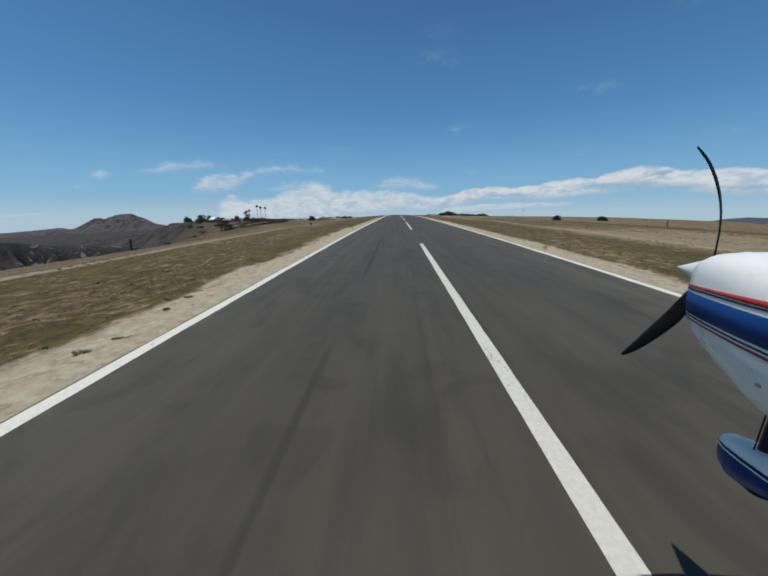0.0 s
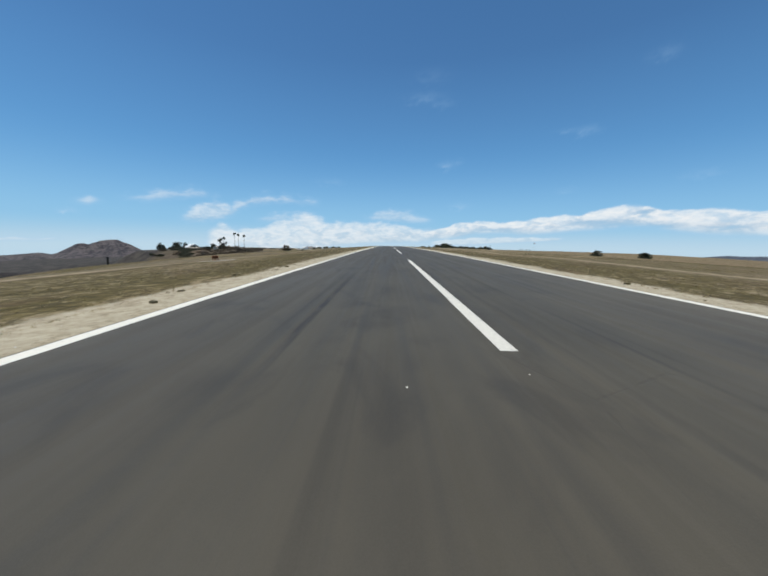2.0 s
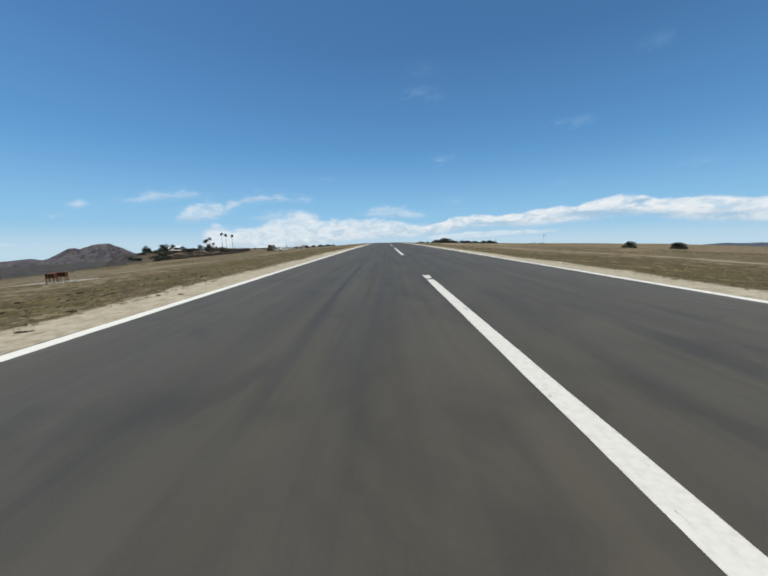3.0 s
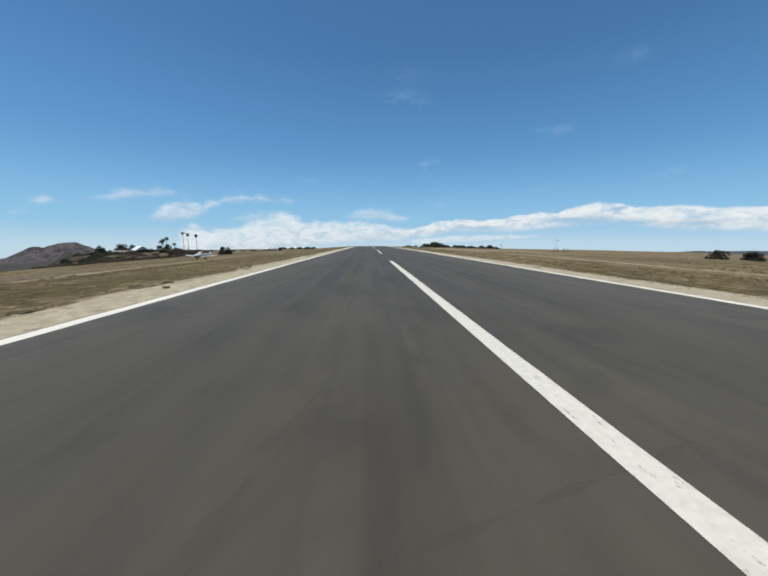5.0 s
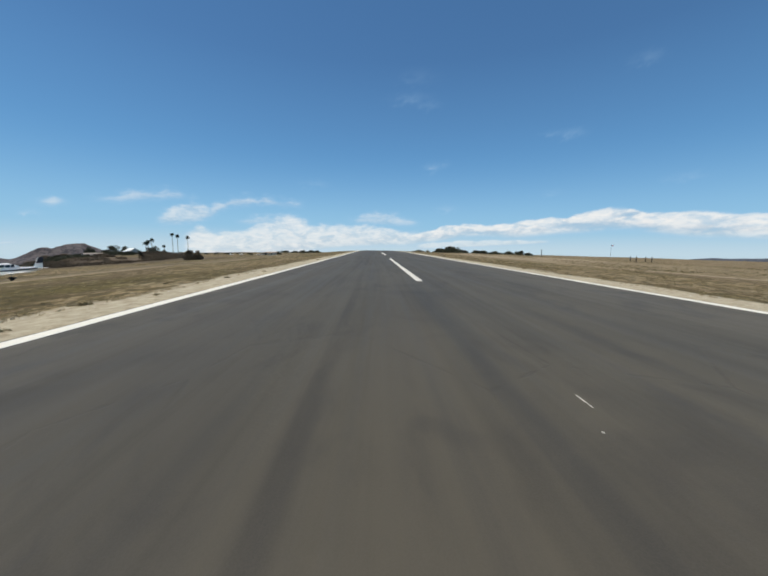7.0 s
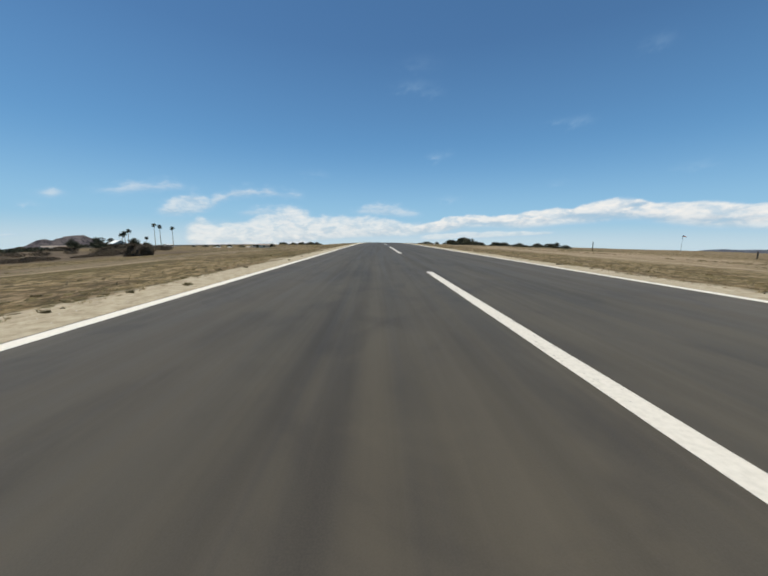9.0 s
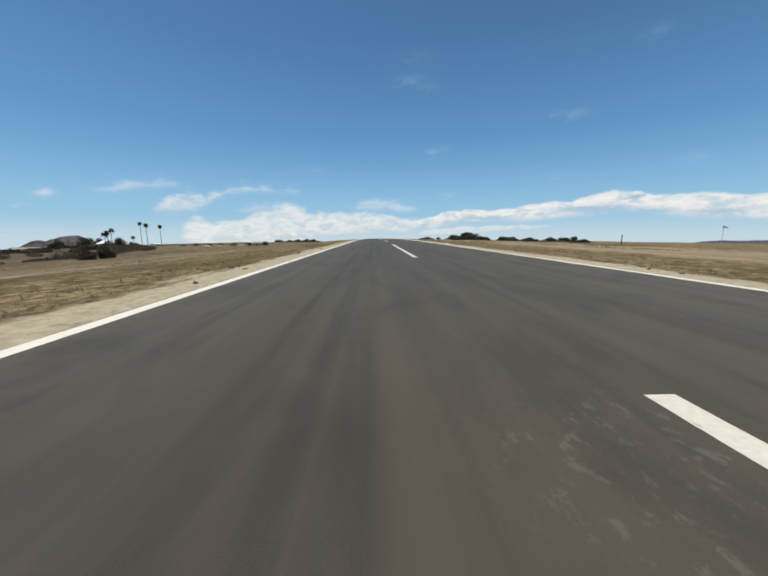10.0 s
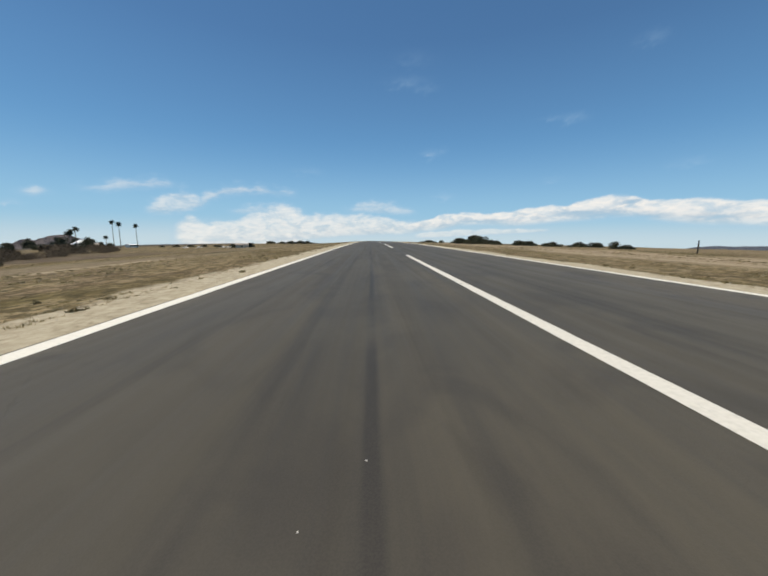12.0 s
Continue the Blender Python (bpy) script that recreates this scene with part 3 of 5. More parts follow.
# long clouds: strength, softness of the upper and the lower edge, raggedness, then bearing, top and foot in degrees
CLOUD_BANDS = (
    (0.42, 1.2, 1.3, 0.6, ((-39.2, 5.8, 5.6), (-36.2, 6.6, 5.5), (-33.5, 7.1, 6.0), (-30.6, 7.7, 6.5), (-28.4, 7.2, 6.6))),
    (0.52, 1.6, 1.6, 0.7, ((-32.6, 3.4, 2.9), (-30.2, 5.3, 2.9), (-27.7, 6.5, 3.2), (-25.5, 5.4, 4.1), (-24.1, 6.5, 5.2), (-22.4, 7.1, 6.0), (-19.5, 7.5, 6.4), (-16.6, 7.4, 6.6), (-12.0, 6.8, 6.3))),
    (0.72, 2.0, 0.5, 0.6, ((-29.2, 1.2, -2), (-28.3, 2.2, -2), (-27.3, 2.8, -2), (-25.4, 1.9, -2), (-21.3, 2.1, -2), (-18.3, 3.6, -2), (-16, 4.5, -2), (-13.7, 4.9, -2), (-10.6, 3.9, -1.4))),
    (0.72, 1.4, 1.6, 0.4, ((-13.5, 3.4, -1.0), (-8.2, 3.4, -0.3), (-3.3, 3.5, 0.1), (1.2, 3.3, 0.3), (5.1, 2.5, 0.4), (9.0, 2.0, 0.9))),
    (0.42, 1.2, 1.4, 0.5, ((-22.0, 3.8, 3.2), (-19.0, 4.6, 3.3), (-14.5, 4.7, 3.8))),
    (0.42, 1.4, 1.5, 0.6, ((-4.5, 4.5, 4.0), (0.0, 5.9, 3.7), (3.4, 5.4, 3.5), (7.5, 4.4, 3.5))),
    (0.88, 0.55, 1.8, 0.22, ((4.2, 1.7, 1.2), (9.2, 2.7, 1.0), (11.2, 3.4, 1.3), (14.7, 3.8, 2.0), (18.6, 3.7, 2.1), (22.3, 3.9, 1.8), (25.1, 4.5, 2.0), (29.1, 4.5, 2.4), (32.2, 5.3, 2.6), (35.1, 5.7, 2.9),
                            (37.3, 5.5, 2.9), (39, 5.0, 2.7), (41, 4.8, 2.3), (43.8, 4.9, 1.9), (47.2, 4.3, 1.7), (52, 4.0, 1.4), (60, 3.4, 1.4), (68, 2.6, 2.0))),
    (0.50, 0.4, 0.5, 0.2, ((7.0, 0.5, -0.3), (14.8, 1.2, 0.0), (22.4, 1.3, 0.5), (28.0, 1.2, 0.8))),
    (0.45, 1.0, 1.0, 0.4, ((-44.0, 4.8, 4.5), (-42.4, 5.7, 4.5), (-41.2, 5.2, 4.9))),
    (0.35, 0.3, 0.4, 0.2, ((-54, 0.1, -0.4), (-47, 0.2, -0.2), (-45.3, 0.1, -0.1))))
# small faint veils: bearing, height, strength, half width, half height
CLOUD_VEILS = ((5.8, 22.5, 0.11, 2.6, 0.7), (8.6, 21.6, 0.10, 1.6, 0.5), (6.9, 25.2, 0.05, 2.5, 0.9), (9.6, 12.8, 0.20, 1.2, 0.55), (11.0, 13.2, 0.14, 1.0, 0.4), (29.7, 16.1, 0.20, 1.4, 0.55), (27.4, 16.4, 0.12, 1.6, 0.3),
               (37.6, 23.2, 0.14, 1.3, 0.6), (42.8, 9.0, 0.16, 1.6, 0.5), (-10.0, 10.0, 0.15, 1.9, 0.45), (11.9, 6.3, 0.20, 1.6, 0.5), (27.5, 8.3, 0.10, 1.6, 0.4), (-44.5, 3.5, 0.25, 1.0, 0.4))
# grey undersides within the bright band: bearing, height, half width, half height, tilt
CLOUD_FOLDS = ((31.6, 3.55, 3.2, 0.32, 0.02), (39.2, 2.75, 2.6, 0.28, 0.05), (37.2, 4.75, 2.2, 0.28, 0.16), (34.6, 3.0, 2.2, 0.3, -0.08), (45.5, 2.5, 3.0, 0.25, 0.0), (17.5, 2.5, 3.0, 0.22, 0.02))


def build_clouds():
    """The cloud bank far out, as a wide sheet behind everything."""
    def ramp(v):
        v = min(1.0, max(0.0, v))
        return v * v * (3 - 2 * v)

    def cover(a, e):
        c, lit = 0.0, 0.0
        if e < 10:
            rag = noise.fractal((a * 0.45, e * 0.9, 2.0), 0.9, 2.1, 4)
            wisp = noise.fractal((a * 0.9 - e * 0.5, e * 2.6, 6.0), 0.9, 2.1, 4)
            for s, up, down, rough, line in CLOUD_BANDS:
                if not line[0][0] - 1 < a < line[-1][0] + 1:
                    continue
                bear = [p[0] for p in line]
                top = float(np.interp(a, bear, [p[1] for p in line])) + rough * rag
                foot = float(np.interp(a, bear, [p[2] for p in line])) + 0.5 * rough * wisp
                ends = ramp((a - bear[0] + 1) / 2.5) * ramp((bear[-1] + 1 - a) / 2.5)
                d = s * ends * ramp((top - e) / up + 0.5) * ramp((e - foot) / down + 0.5) * (1 + 0.22 * wisp)
                if d > c:
                    c = d
                    lit = min(1.0, max(0.0, 0.35 + 0.65 * (e - foot) / max(0.4, top - foot) + 0.3 * rag))
            for fa, fe, fw, fh, tilt in CLOUD_FOLDS:
                g = math.exp(-((a - fa) / fw) ** 2 - ((e - fe - tilt * (a - fa) - 0.2 * wisp) / fh) ** 2)
                lit *= 1 - 0.85 * g
                c *= 1 - 0.30 * g
        for va, ve, s, w, h in CLOUD_VEILS:
            if abs(a - va) < 3 * w and abs(e - ve) < 4 * h:
                g = noise.fractal((a * 0.8, e * 1.6, 11.0), 0.9, 2.1, 4)
                d = s * math.exp(-((a - va + 0.8 * g) / w) ** 2 - ((e - ve + 0.5 * g) / h) ** 2) * (1 + 0.8 * g)
                if d > c:
                    c, lit = d, 0.8
        return float(min(1.0, max(0.0, c))), float(lit)

    az = np.arange(-84, 84.1, 0.3)
    el = np.concatenate([np.arange(-2.2, 9.0, 0.11), np.arange(9.0, 28.1, 0.3)])
    r = 4750.0
    verts = [(r * math.sin(radians(a)), 100 + r * math.cos(radians(a)), 2 + r * math.tan(radians(e))) for e in el for a in az]
    n = len(az)
    faces = [(j * n + i, j * n + i + 1, (j + 1) * n + i + 1, (j + 1) * n + i) for j in range(len(el) - 1) for i in range(n - 1)]
    me = mesh_of("cloud_backdrop", verts, faces, CLOUD, True)
    made = [cover(a, e) for e in el for a in az]
    me.attributes.new("cover", "FLOAT", "POINT").data.foreach_set("value", [p[0] for p in made])
    me.attributes.new("lit", "FLOAT", "POINT").data.foreach_set("value", [p[1] for p in made])
    thick = {float(e): float(np.interp(e, (-2.2, 0.3, 2, 5, 10, 18, 27), (1, 0.97, 0.85, 0.7, 0.5, 0.2, 0))) for e in el}
    me.attributes.new("haze", "FLOAT", "POINT").data.foreach_set("value", [thick[float(e)] for e in el for a in az])
    me.attributes.new("sky_deg", "FLOAT_VECTOR", "POINT").data.foreach_set("vector", [v for e in el for a in az for v in (float(a), float(e), 0.0)])
    tagged(new("backdrop", me), "low white cloud bank and haze over the horizon", "clouds", kind="structure")


build_ground()
build_runway()
build_sea()
build_mountains()
build_clouds()


# ---- plants ----
def leaf_cloud(rnd, blobs, count, size, flat=0.7):
    """Many small leaf sprays over a few lumps: blobs are (x, y, z, rx, ry, rz)."""
    verts, faces = [], []
    total = sum(b[3] * b[5] for b in blobs)
    for b in blobs:
        for _ in range(max(6, int(count * b[3] * b[5] / total))):
            u = Vector((rnd.gauss(0, 1), rnd.gauss(0, 1), rnd.gauss(0, 1))).normalized()
            r = rnd.uniform(0.55, 1.08)
            c = Vector((b[0] + u.x * b[3] * r, b[1] + u.y * b[4] * r, max(b[2] + u.z * b[5] * r, 0.05)))
            q = Vector((rnd.gauss(0, 1), rnd.gauss(0, 1), rnd.gauss(0, 1))).normalized()
            t = q.orthogonal().normalized() * size * rnd.uniform(0.6, 1.4)
            w = q.cross(t).normalized() * size * rnd.uniform(0.35, 0.8)
            k = len(verts)
            verts += [c - t - w * 0.4, c - w, c + t * 1.1, c + w, c + q * size * 0.3]
            faces += [(k, k + 1, k + 4), (k + 1, k + 2, k + 4), (k + 2, k + 3, k + 4), (k + 3, k, k + 4)]
    return verts, faces


def tree(name, x, y, w, h, seed, label, category="tree", leaf=None, count=900, trunk=0.3, lumps=6, group=""):
    rnd = random.Random(seed)
    ob = thing(name, pose(x, y, spot(x, y) - 0.15, 0, 0, rnd.uniform(0, 360)), label, category, group)
    blobs = []
    for i in range(lumps):
        a = rnd.uniform(0, math.tau)
        d = w * 0.5 * rnd.uniform(0.1, 0.75)
        rr = w * rnd.uniform(0.18, 0.32)
        zz = h * (trunk + (1 - trunk) * rnd.uniform(0.25, 0.85))
        blobs.append((d * math.cos(a), d * math.sin(a), min(zz, h - rr * 0.6), rr, rr, min(rr * 0.8, h * 0.3)))
    blobs.append((0, 0, h * 0.78, w * 0.24, w * 0.24, h * 0.22))
    if trunk < 0.15:
        for i in range(9):
            a = i * math.tau / 9
            r = w * rnd.uniform(0.32, 0.5)
            blobs.append((r * math.cos(a), r * math.sin(a), h * 0.2, w * 0.16, w * 0.16, h * rnd.uniform(0.2, 0.35)))
    tv, tf = [], []
    for b in blobs:
        for (v, f) in (rod((0, 0, 0), (b[0] * 0.25, b[1] * 0.25, h * trunk + 0.1), w * 0.035 + 0.06, w * 0.025 + 0.04, 7),
                       rod((b[0] * 0.25, b[1] * 0.25, h * trunk + 0.05), b[:3], w * 0.02 + 0.04, 0.02, 6)):
            k = len(tv)
            tv += v
            tf += [tuple(i + k for i in q) for q in f]
    part("trunk", (tv, tf), BARK, ob)
    part("crown", leaf_cloud(rnd, blobs, int(count * 1.8 * max(1.0, w / 9)), min(0.55, max(0.16, w * 0.042))), leaf or LEAF, ob)
    return ob


def palm(x, y, top, seed, label, crown_r=2.4, lean=0.0):
    rnd = random.Random(seed)
    h = top - spot(x, y) + 0.2
    ob = thing("palm_tree", pose(x, y, spot(x, y) - 0.2, 0, 0, rnd.uniform(0, 360)), label, "palm tree", "tall fan palms")
    n = 9
    rings = []
    for j in range(n + 1):
        u = j / n
        r = 0.30 * (1 - 0.45 * u) + (0.12 if j == 0 else 0)
        cx = lean * u * u
        rings.append([(cx + r * math.cos(i * math.tau / 9), r * math.sin(i * math.tau / 9), h * u) for i in range(9)])
    part("trunk", loft(rings), PALMBARK, ob, smooth=True)
    verts, faces = [], []
    for i in range(46):
        a = i * 2.399
        up = rnd.uniform(-0.9, 1.15)
        length = crown_r * rnd.uniform(0.75, 1.1)
        c = Vector((lean, 0, h))
        d = Vector((math.cos(a), math.sin(a), 0))
        prev = None
        for s in range(5):
            u = s / 4
            p = c + d * length * u * math.cos(up * 0.8) + Vector((0, 0, length * (math.sin(up) * u - 0.55 * u * u)))
            w = d.cross(Vector((0, 0, 1))) * (0.10 + 0.55 * math.sin(math.pi * min(1, u * 0.9 + 0.08))) * 0.9
            k = len(verts)
            verts += [p - w + Vector((0, 0, -0.15 * u)), p + Vector((0, 0, 0.08)), p + w + Vector((0, 0, -0.15 * u))]
            if prev is not None:
                faces += [(prev, prev + 1, k + 1, k), (prev + 1, prev + 2, k + 2, k + 1)]
            prev = k
    part("crown", (verts, faces), PALMLEAF, ob)
    skirt = leaf_cloud(rnd, [(lean, 0, h - 1.0, 0.45, 0.45, 0.9)], 60, 0.35)
    part("dead_fronds", skirt, LEAFDRY, ob, "brown hanging dead fronds")
    return ob


def build_palms():
    for x, y, h, s in ((-232.8, 515.5, 14.2, 1), (-227.5, 516.0, 12.6, 2), (-229.5, 540.5, 11.8, 3)):
        palm(x, y, h, s, "tall slender fan palm with a small dark crown")
    for x, y, h, s in ((-227.5, 471, 7.2, 4), (-231.5, 472.5, 5.2, 5), (-234.5, 473, 3.6, 6)):
        palm(x, y, h, s, "fan palm leaning in a dense cluster", 2.6, 0.5)
    palm(-257.5, 539, 0.6, 7, "short fan palm beside the buildings", 2.2)


def build_trees():
    for x, y, w, h, s in ((-246, 503, 10, 9.5, 11), (-238, 508, 6, 5.5, 12), (-426, 679, 18, 14, 13), (-414, 690, 16, 13, 14), (-300, 585, 7, 5.0, 15),
                          (-440, 652, 12, 14, 16), (-431, 648, 9, 9.0, 17), (-270, 560, 7, 4.5, 18), (-345, 600, 8, 1.8, 19), (-246, 464, 10, 4, 20), (-259, 452, 8, 5, 61), (-290, 562, 10, 8.4, 62), (-330, 606, 8, 1.8, 63)):
        tree("oak_tree", x, y, w, h, s, "dark green evergreen oak with a broad crown", "tree", LEAF, 900, 0.12, 7, "trees by the buildings")
    # mounds of scrub beside the field
    for x, y, w, h, s in ((67, 434, 16, 6.4, 21), (60, 450, 10, 4.4, 22), (76, 428, 12, 3.2, 23), (54, 480, 4, 2.6, 24), (48, 505, 14, 2.4, 37), (78.5, 390, 8, 3.0, 25), (85, 392, 7, 3.0, 26),
                          (87, 372, 9, 2.4, 27), (90.5, 356, 8, 2.6, 28), (96, 353, 6, 2.6, 29), (87.7, 330, 3.6, 3.0, 30), (91.5, 329, 5, 1.9, 31),
                          (94.4, 174, 4.5, 2.8, 32), (137, 200, 6, 3.2, 33), (-117, 527, 7, 4.2, 35), (-131, 525, 6, 3.6, 36)):
        tree("scrub_bush", x, y, w, h, s, "dense dark green scrub bush on dry grass", "bush", LEAF, 800, 0.08, 8, "scrub bushes beside the field")
    for x, y, w, h, s in ((-183, 412, 14, 4.6, 71), (-198, 421, 13, 4.4, 72), (-81.8, 272, 3.5, 4.6, 73), (-81, 277.5, 3.8, 4.4, 74), (-149, 346, 8, 3.4, 78), (-210, 388, 15, 2.6, 75), (-172, 400, 10, 3.2, 76)):
        tree("dry_bush", x, y, w, h, s, "wide dry brown bush at the mesa's rim", "bush", LEAFDRY, 1800, 0.08, 8, "dry bushes at the rim")
    # low shrubs along the far side of the field
    for k in range(10):
        tree("scrub_bush", -216.0 + 9.5 * k, 556.0 + 9 * (k % 3), 5.0 + 2 * ((k * 7) % 3), 1.9 + 0.5 * ((k * 5) % 3), 300 + k, "low dark shrub at the far side of the field", "bush", LEAF, 300, 0.08, 6, "shrubs across the field")
    # brush on the slope below the rim
    rnd = random.Random(58)
    for k in range(30):
        y = rnd.uniform(170, 430)
        x = -np.interp(y, (170, 300, 430), (118, 165, 265)) - rnd.uniform(0, 70)
        tree("dry_bush", float(x), y, rnd.uniform(5, 10), rnd.uniform(1.6, 3.2), 200 + k, "low dark brush on the slope below the mesa", "bush", LEAF if k % 3 else LEAFDRY, 420, 0.08, 7, "brush on the slope")
    # far trees beyond the slope
    for x, y, w, h, s in ((-150, 905, 18, 6.5, 41), (-134, 900, 17, 5.8, 42), (-166, 900, 17, 6.0, 43), (-205, 890, 17, 5.5, 44), (-186, 896, 15, 4.8, 45)):
        tree("distant_tree", x, y, w, h, s, "distant dark rounded tree on the skyline", "tree", LEAF, 500, 0.1, 6, "trees on the skyline")


def build_thicket():
    """Brush along the rim of the mesa."""
    rnd = random.Random(77)
    for (x0, y0, x1, y1, n, hh) in ((-104, 195, -118, 300, 26, 1.3), (-118, 300, -165, 420, 22, 3.4), (-165, 420, -235, 500, 18, 3.4), (-92, 110, -104, 195, 14, 0.9),
                                   (-135, 240, -160, 330, 14, 2.4), (-180, 440, -330, 600, 24, 2.4), (-290, 545, -425, 640, 26, 4.4), (-232, 500, -300, 552, 16, 3.4),
                                   (-140, 235, -215, 370, 34, 2.0), (-215, 370, -262, 440, 16, 1.8)):
        blobs = []
        bx, by = (x0 + x1) / 2, (y0 + y1) / 2
        bz = spot(bx, by)
        for i in range(n):
            u = (i + rnd.random()) / n
            x, y = x0 + (x1 - x0) * u + rnd.gauss(0, 4), y0 + (y1 - y0) * u
            h = hh * rnd.uniform(0.45, 1.1)
            r = rnd.uniform(2.2, 4.5)
            blobs.append((x - bx, y - by, spot(x, y) - bz + h * 0.45, r, r, h * 0.55))
        far = x1 < -210 and y0 > 200 and x1 not in (-235, -330)
        verts, faces = leaf_cloud_free(rnd, blobs, n * (500 if far else 1000), 0.28 if far else 0.15)
        ob = new("brush_thicket", mesh_of("brush_thicket", verts, faces, LEAF if far else LEAFDRY))
        ob.matrix_world = pose(bx, by, bz)
        tagged(ob, "dense dark green brush on the slope and round the buildings" if far else "dense dry brown brush along the mesa's rim", "brush", kind="stuff")


def leaf_cloud_free(rnd, blobs, count, size):
    verts, faces = [], []
    per = count // len(blobs)
    for b in blobs:
        for _ in range(per):
            u = Vector((rnd.gauss(0, 1), rnd.gauss(0, 1), rnd.gauss(0, 1))).normalized()
            r = rnd.uniform(0.5, 1.08)
            c = Vector((b[0] + u.x * b[3] * r, b[1] + u.y * b[4] * r, b[2] + u.z * b[5] * r))
            q = Vector((rnd.gauss(0, 1), rnd.gauss(0, 1), rnd.gauss(0, 1))).normalized()
            t = q.orthogonal().normalized() * size * rnd.uniform(0.6, 1.5)
            w = q.cross(t).normalized() * size * rnd.uniform(0.4, 0.9)
            k = len(verts)
            verts += [c - t, c - w, c + t, c + w]
            faces += [(k, k + 1, k + 2, k + 3)]
    return verts, faces


def build_grass():
    """Dry tufts over the verges, thinning away from the runway."""
    rnd = random.Random(5)
    verts, faces = [], []
    for side in (-1, 1):
        for i in range(15000):
            y = rnd.uniform(-45, 330)
            d = 12.1 + 34 * rnd.random() ** 2.2 + 0.8 * noise.noise((y * 0.15, side * 3.0, 0.0))
            if noise.noise((d * 0.22, y * 0.08, side * 5.0)) < -0.12:
                continue
            x = side * d
            z = spot(x, y) - 0.03
            h = rnd.uniform(0.04, 0.12) * (1.4 if rnd.random() < 0.08 else 1)
            for b in range(9):
                a = rnd.uniform(0, math.tau)
                r = rnd.uniform(0.0, 0.10)
                px, py = x + r * math.cos(a), y + r * math.sin(a)
                t = rnd.uniform(0, math.tau)
                w = rnd.uniform(0.006, 0.014)
                k = len(verts)
                verts += [(px - w * math.cos(t), py - w * math.sin(t), z), (px + w * math.cos(t), py + w * math.sin(t), z),
                          (px + rnd.uniform(-0.6, 0.6) * h, py + rnd.uniform(-0.6, 0.6) * h, z + h * rnd.uniform(0.5, 1.0))]
                faces.append((k, k + 1, k + 2))
    tagged(new("dry_grass", mesh_of("dry_grass", verts, faces, GRASSBLADE)), "sparse dry yellow-brown grass on the verges", "grass", kind="stuff")


def build_weeds():
    rnd = random.Random(9)
    kinds = []
    for s in range(4):
        r = random.Random(100 + s)
        blobs = [(r.gauss(0, 0.16), r.gauss(0, 0.16), 0.07, r.uniform(0.10, 0.22), r.uniform(0.10, 0.22), 0.10) for _ in range(5)]
        ob = thing("weed_clump", pose(0, 0, 0), "low brown-green weed clump on the sandy verge", "weed", "weeds on the verge")
        part("leaves", leaf_cloud(r, blobs, 150, 0.045), WEEDLEAF, ob)
        kinds.append(ob)
    for i in range(230):
        side = -1 if rnd.random() < 0.62 else 1
        y = rnd.uniform(-38, 300)
        x = side * (11.0 + 2.2 * rnd.random() + (5 * rnd.random() if rnd.random() < 0.4 else 0))
        s = rnd.uniform(0.2, 0.7) if rnd.random() < 0.85 else rnd.uniform(0.5, 0.65)
        m = pose(x, y, spot(x, y) - 0.03, 0, 0, rnd.uniform(0, 360)) @ Matrix.Diagonal((s, s, s * rnd.uniform(0.7, 1.2), 1))
        if i < 4:
            kinds[i].matrix_basis = m
        else:
            src = kinds[i % 4]
            made = copy_thing(src, pose(0, 0, 0))
            made.matrix_basis = m


def build_scrub():
    """Low olive and brown clumps all over the field, each a small uneven dome."""
    rnd = random.Random(31)
    verts, faces = [], []
    for side in (-1, 1):
        for i in range(26000):
            y = rnd.uniform(-45, 340)
            d = 12.8 + 70 * rnd.random() ** 1.9
            if noise.noise((d * 0.13, y * 0.05, side * 9.0)) < 0.02:
                continue
            x = side * d
            z = spot(x, y) - 0.03
            s = rnd.uniform(0.04, 0.14) * (1 + d / 70)
            h = s * rnd.uniform(0.25, 0.55)
            k, n = len(verts), 8
            for f, g in ((1.0, 0.0), (0.72, 0.62)):
                for q in range(n):
                    r = s * f * rnd.uniform(0.7, 1.25)
                    verts.append((x + r * math.cos(q * math.tau / n), y + 1.2 * r * math.sin(q * math.tau / n), z + g * h * rnd.uniform(0.6, 1.3)))
            verts.append((x + rnd.gauss(0, 0.15) * s, y + rnd.gauss(0, 0.15) * s, z + h * rnd.uniform(0.8, 1.15)))
            for q in range(n):
                w = (q + 1) % n
                faces += [(k + q, k + w, k + n + w, k + n + q), (k + n + q, k + n + w, k + 2 * n)]
    tagged(new("low_scrub", mesh_of("low_scrub", verts, faces, SCRUBLEAF)), "low olive-brown scrub clumps over the dry field", "scrub", kind="stuff")


build_scrub()
build_palms()
build_trees()
build_thicket()


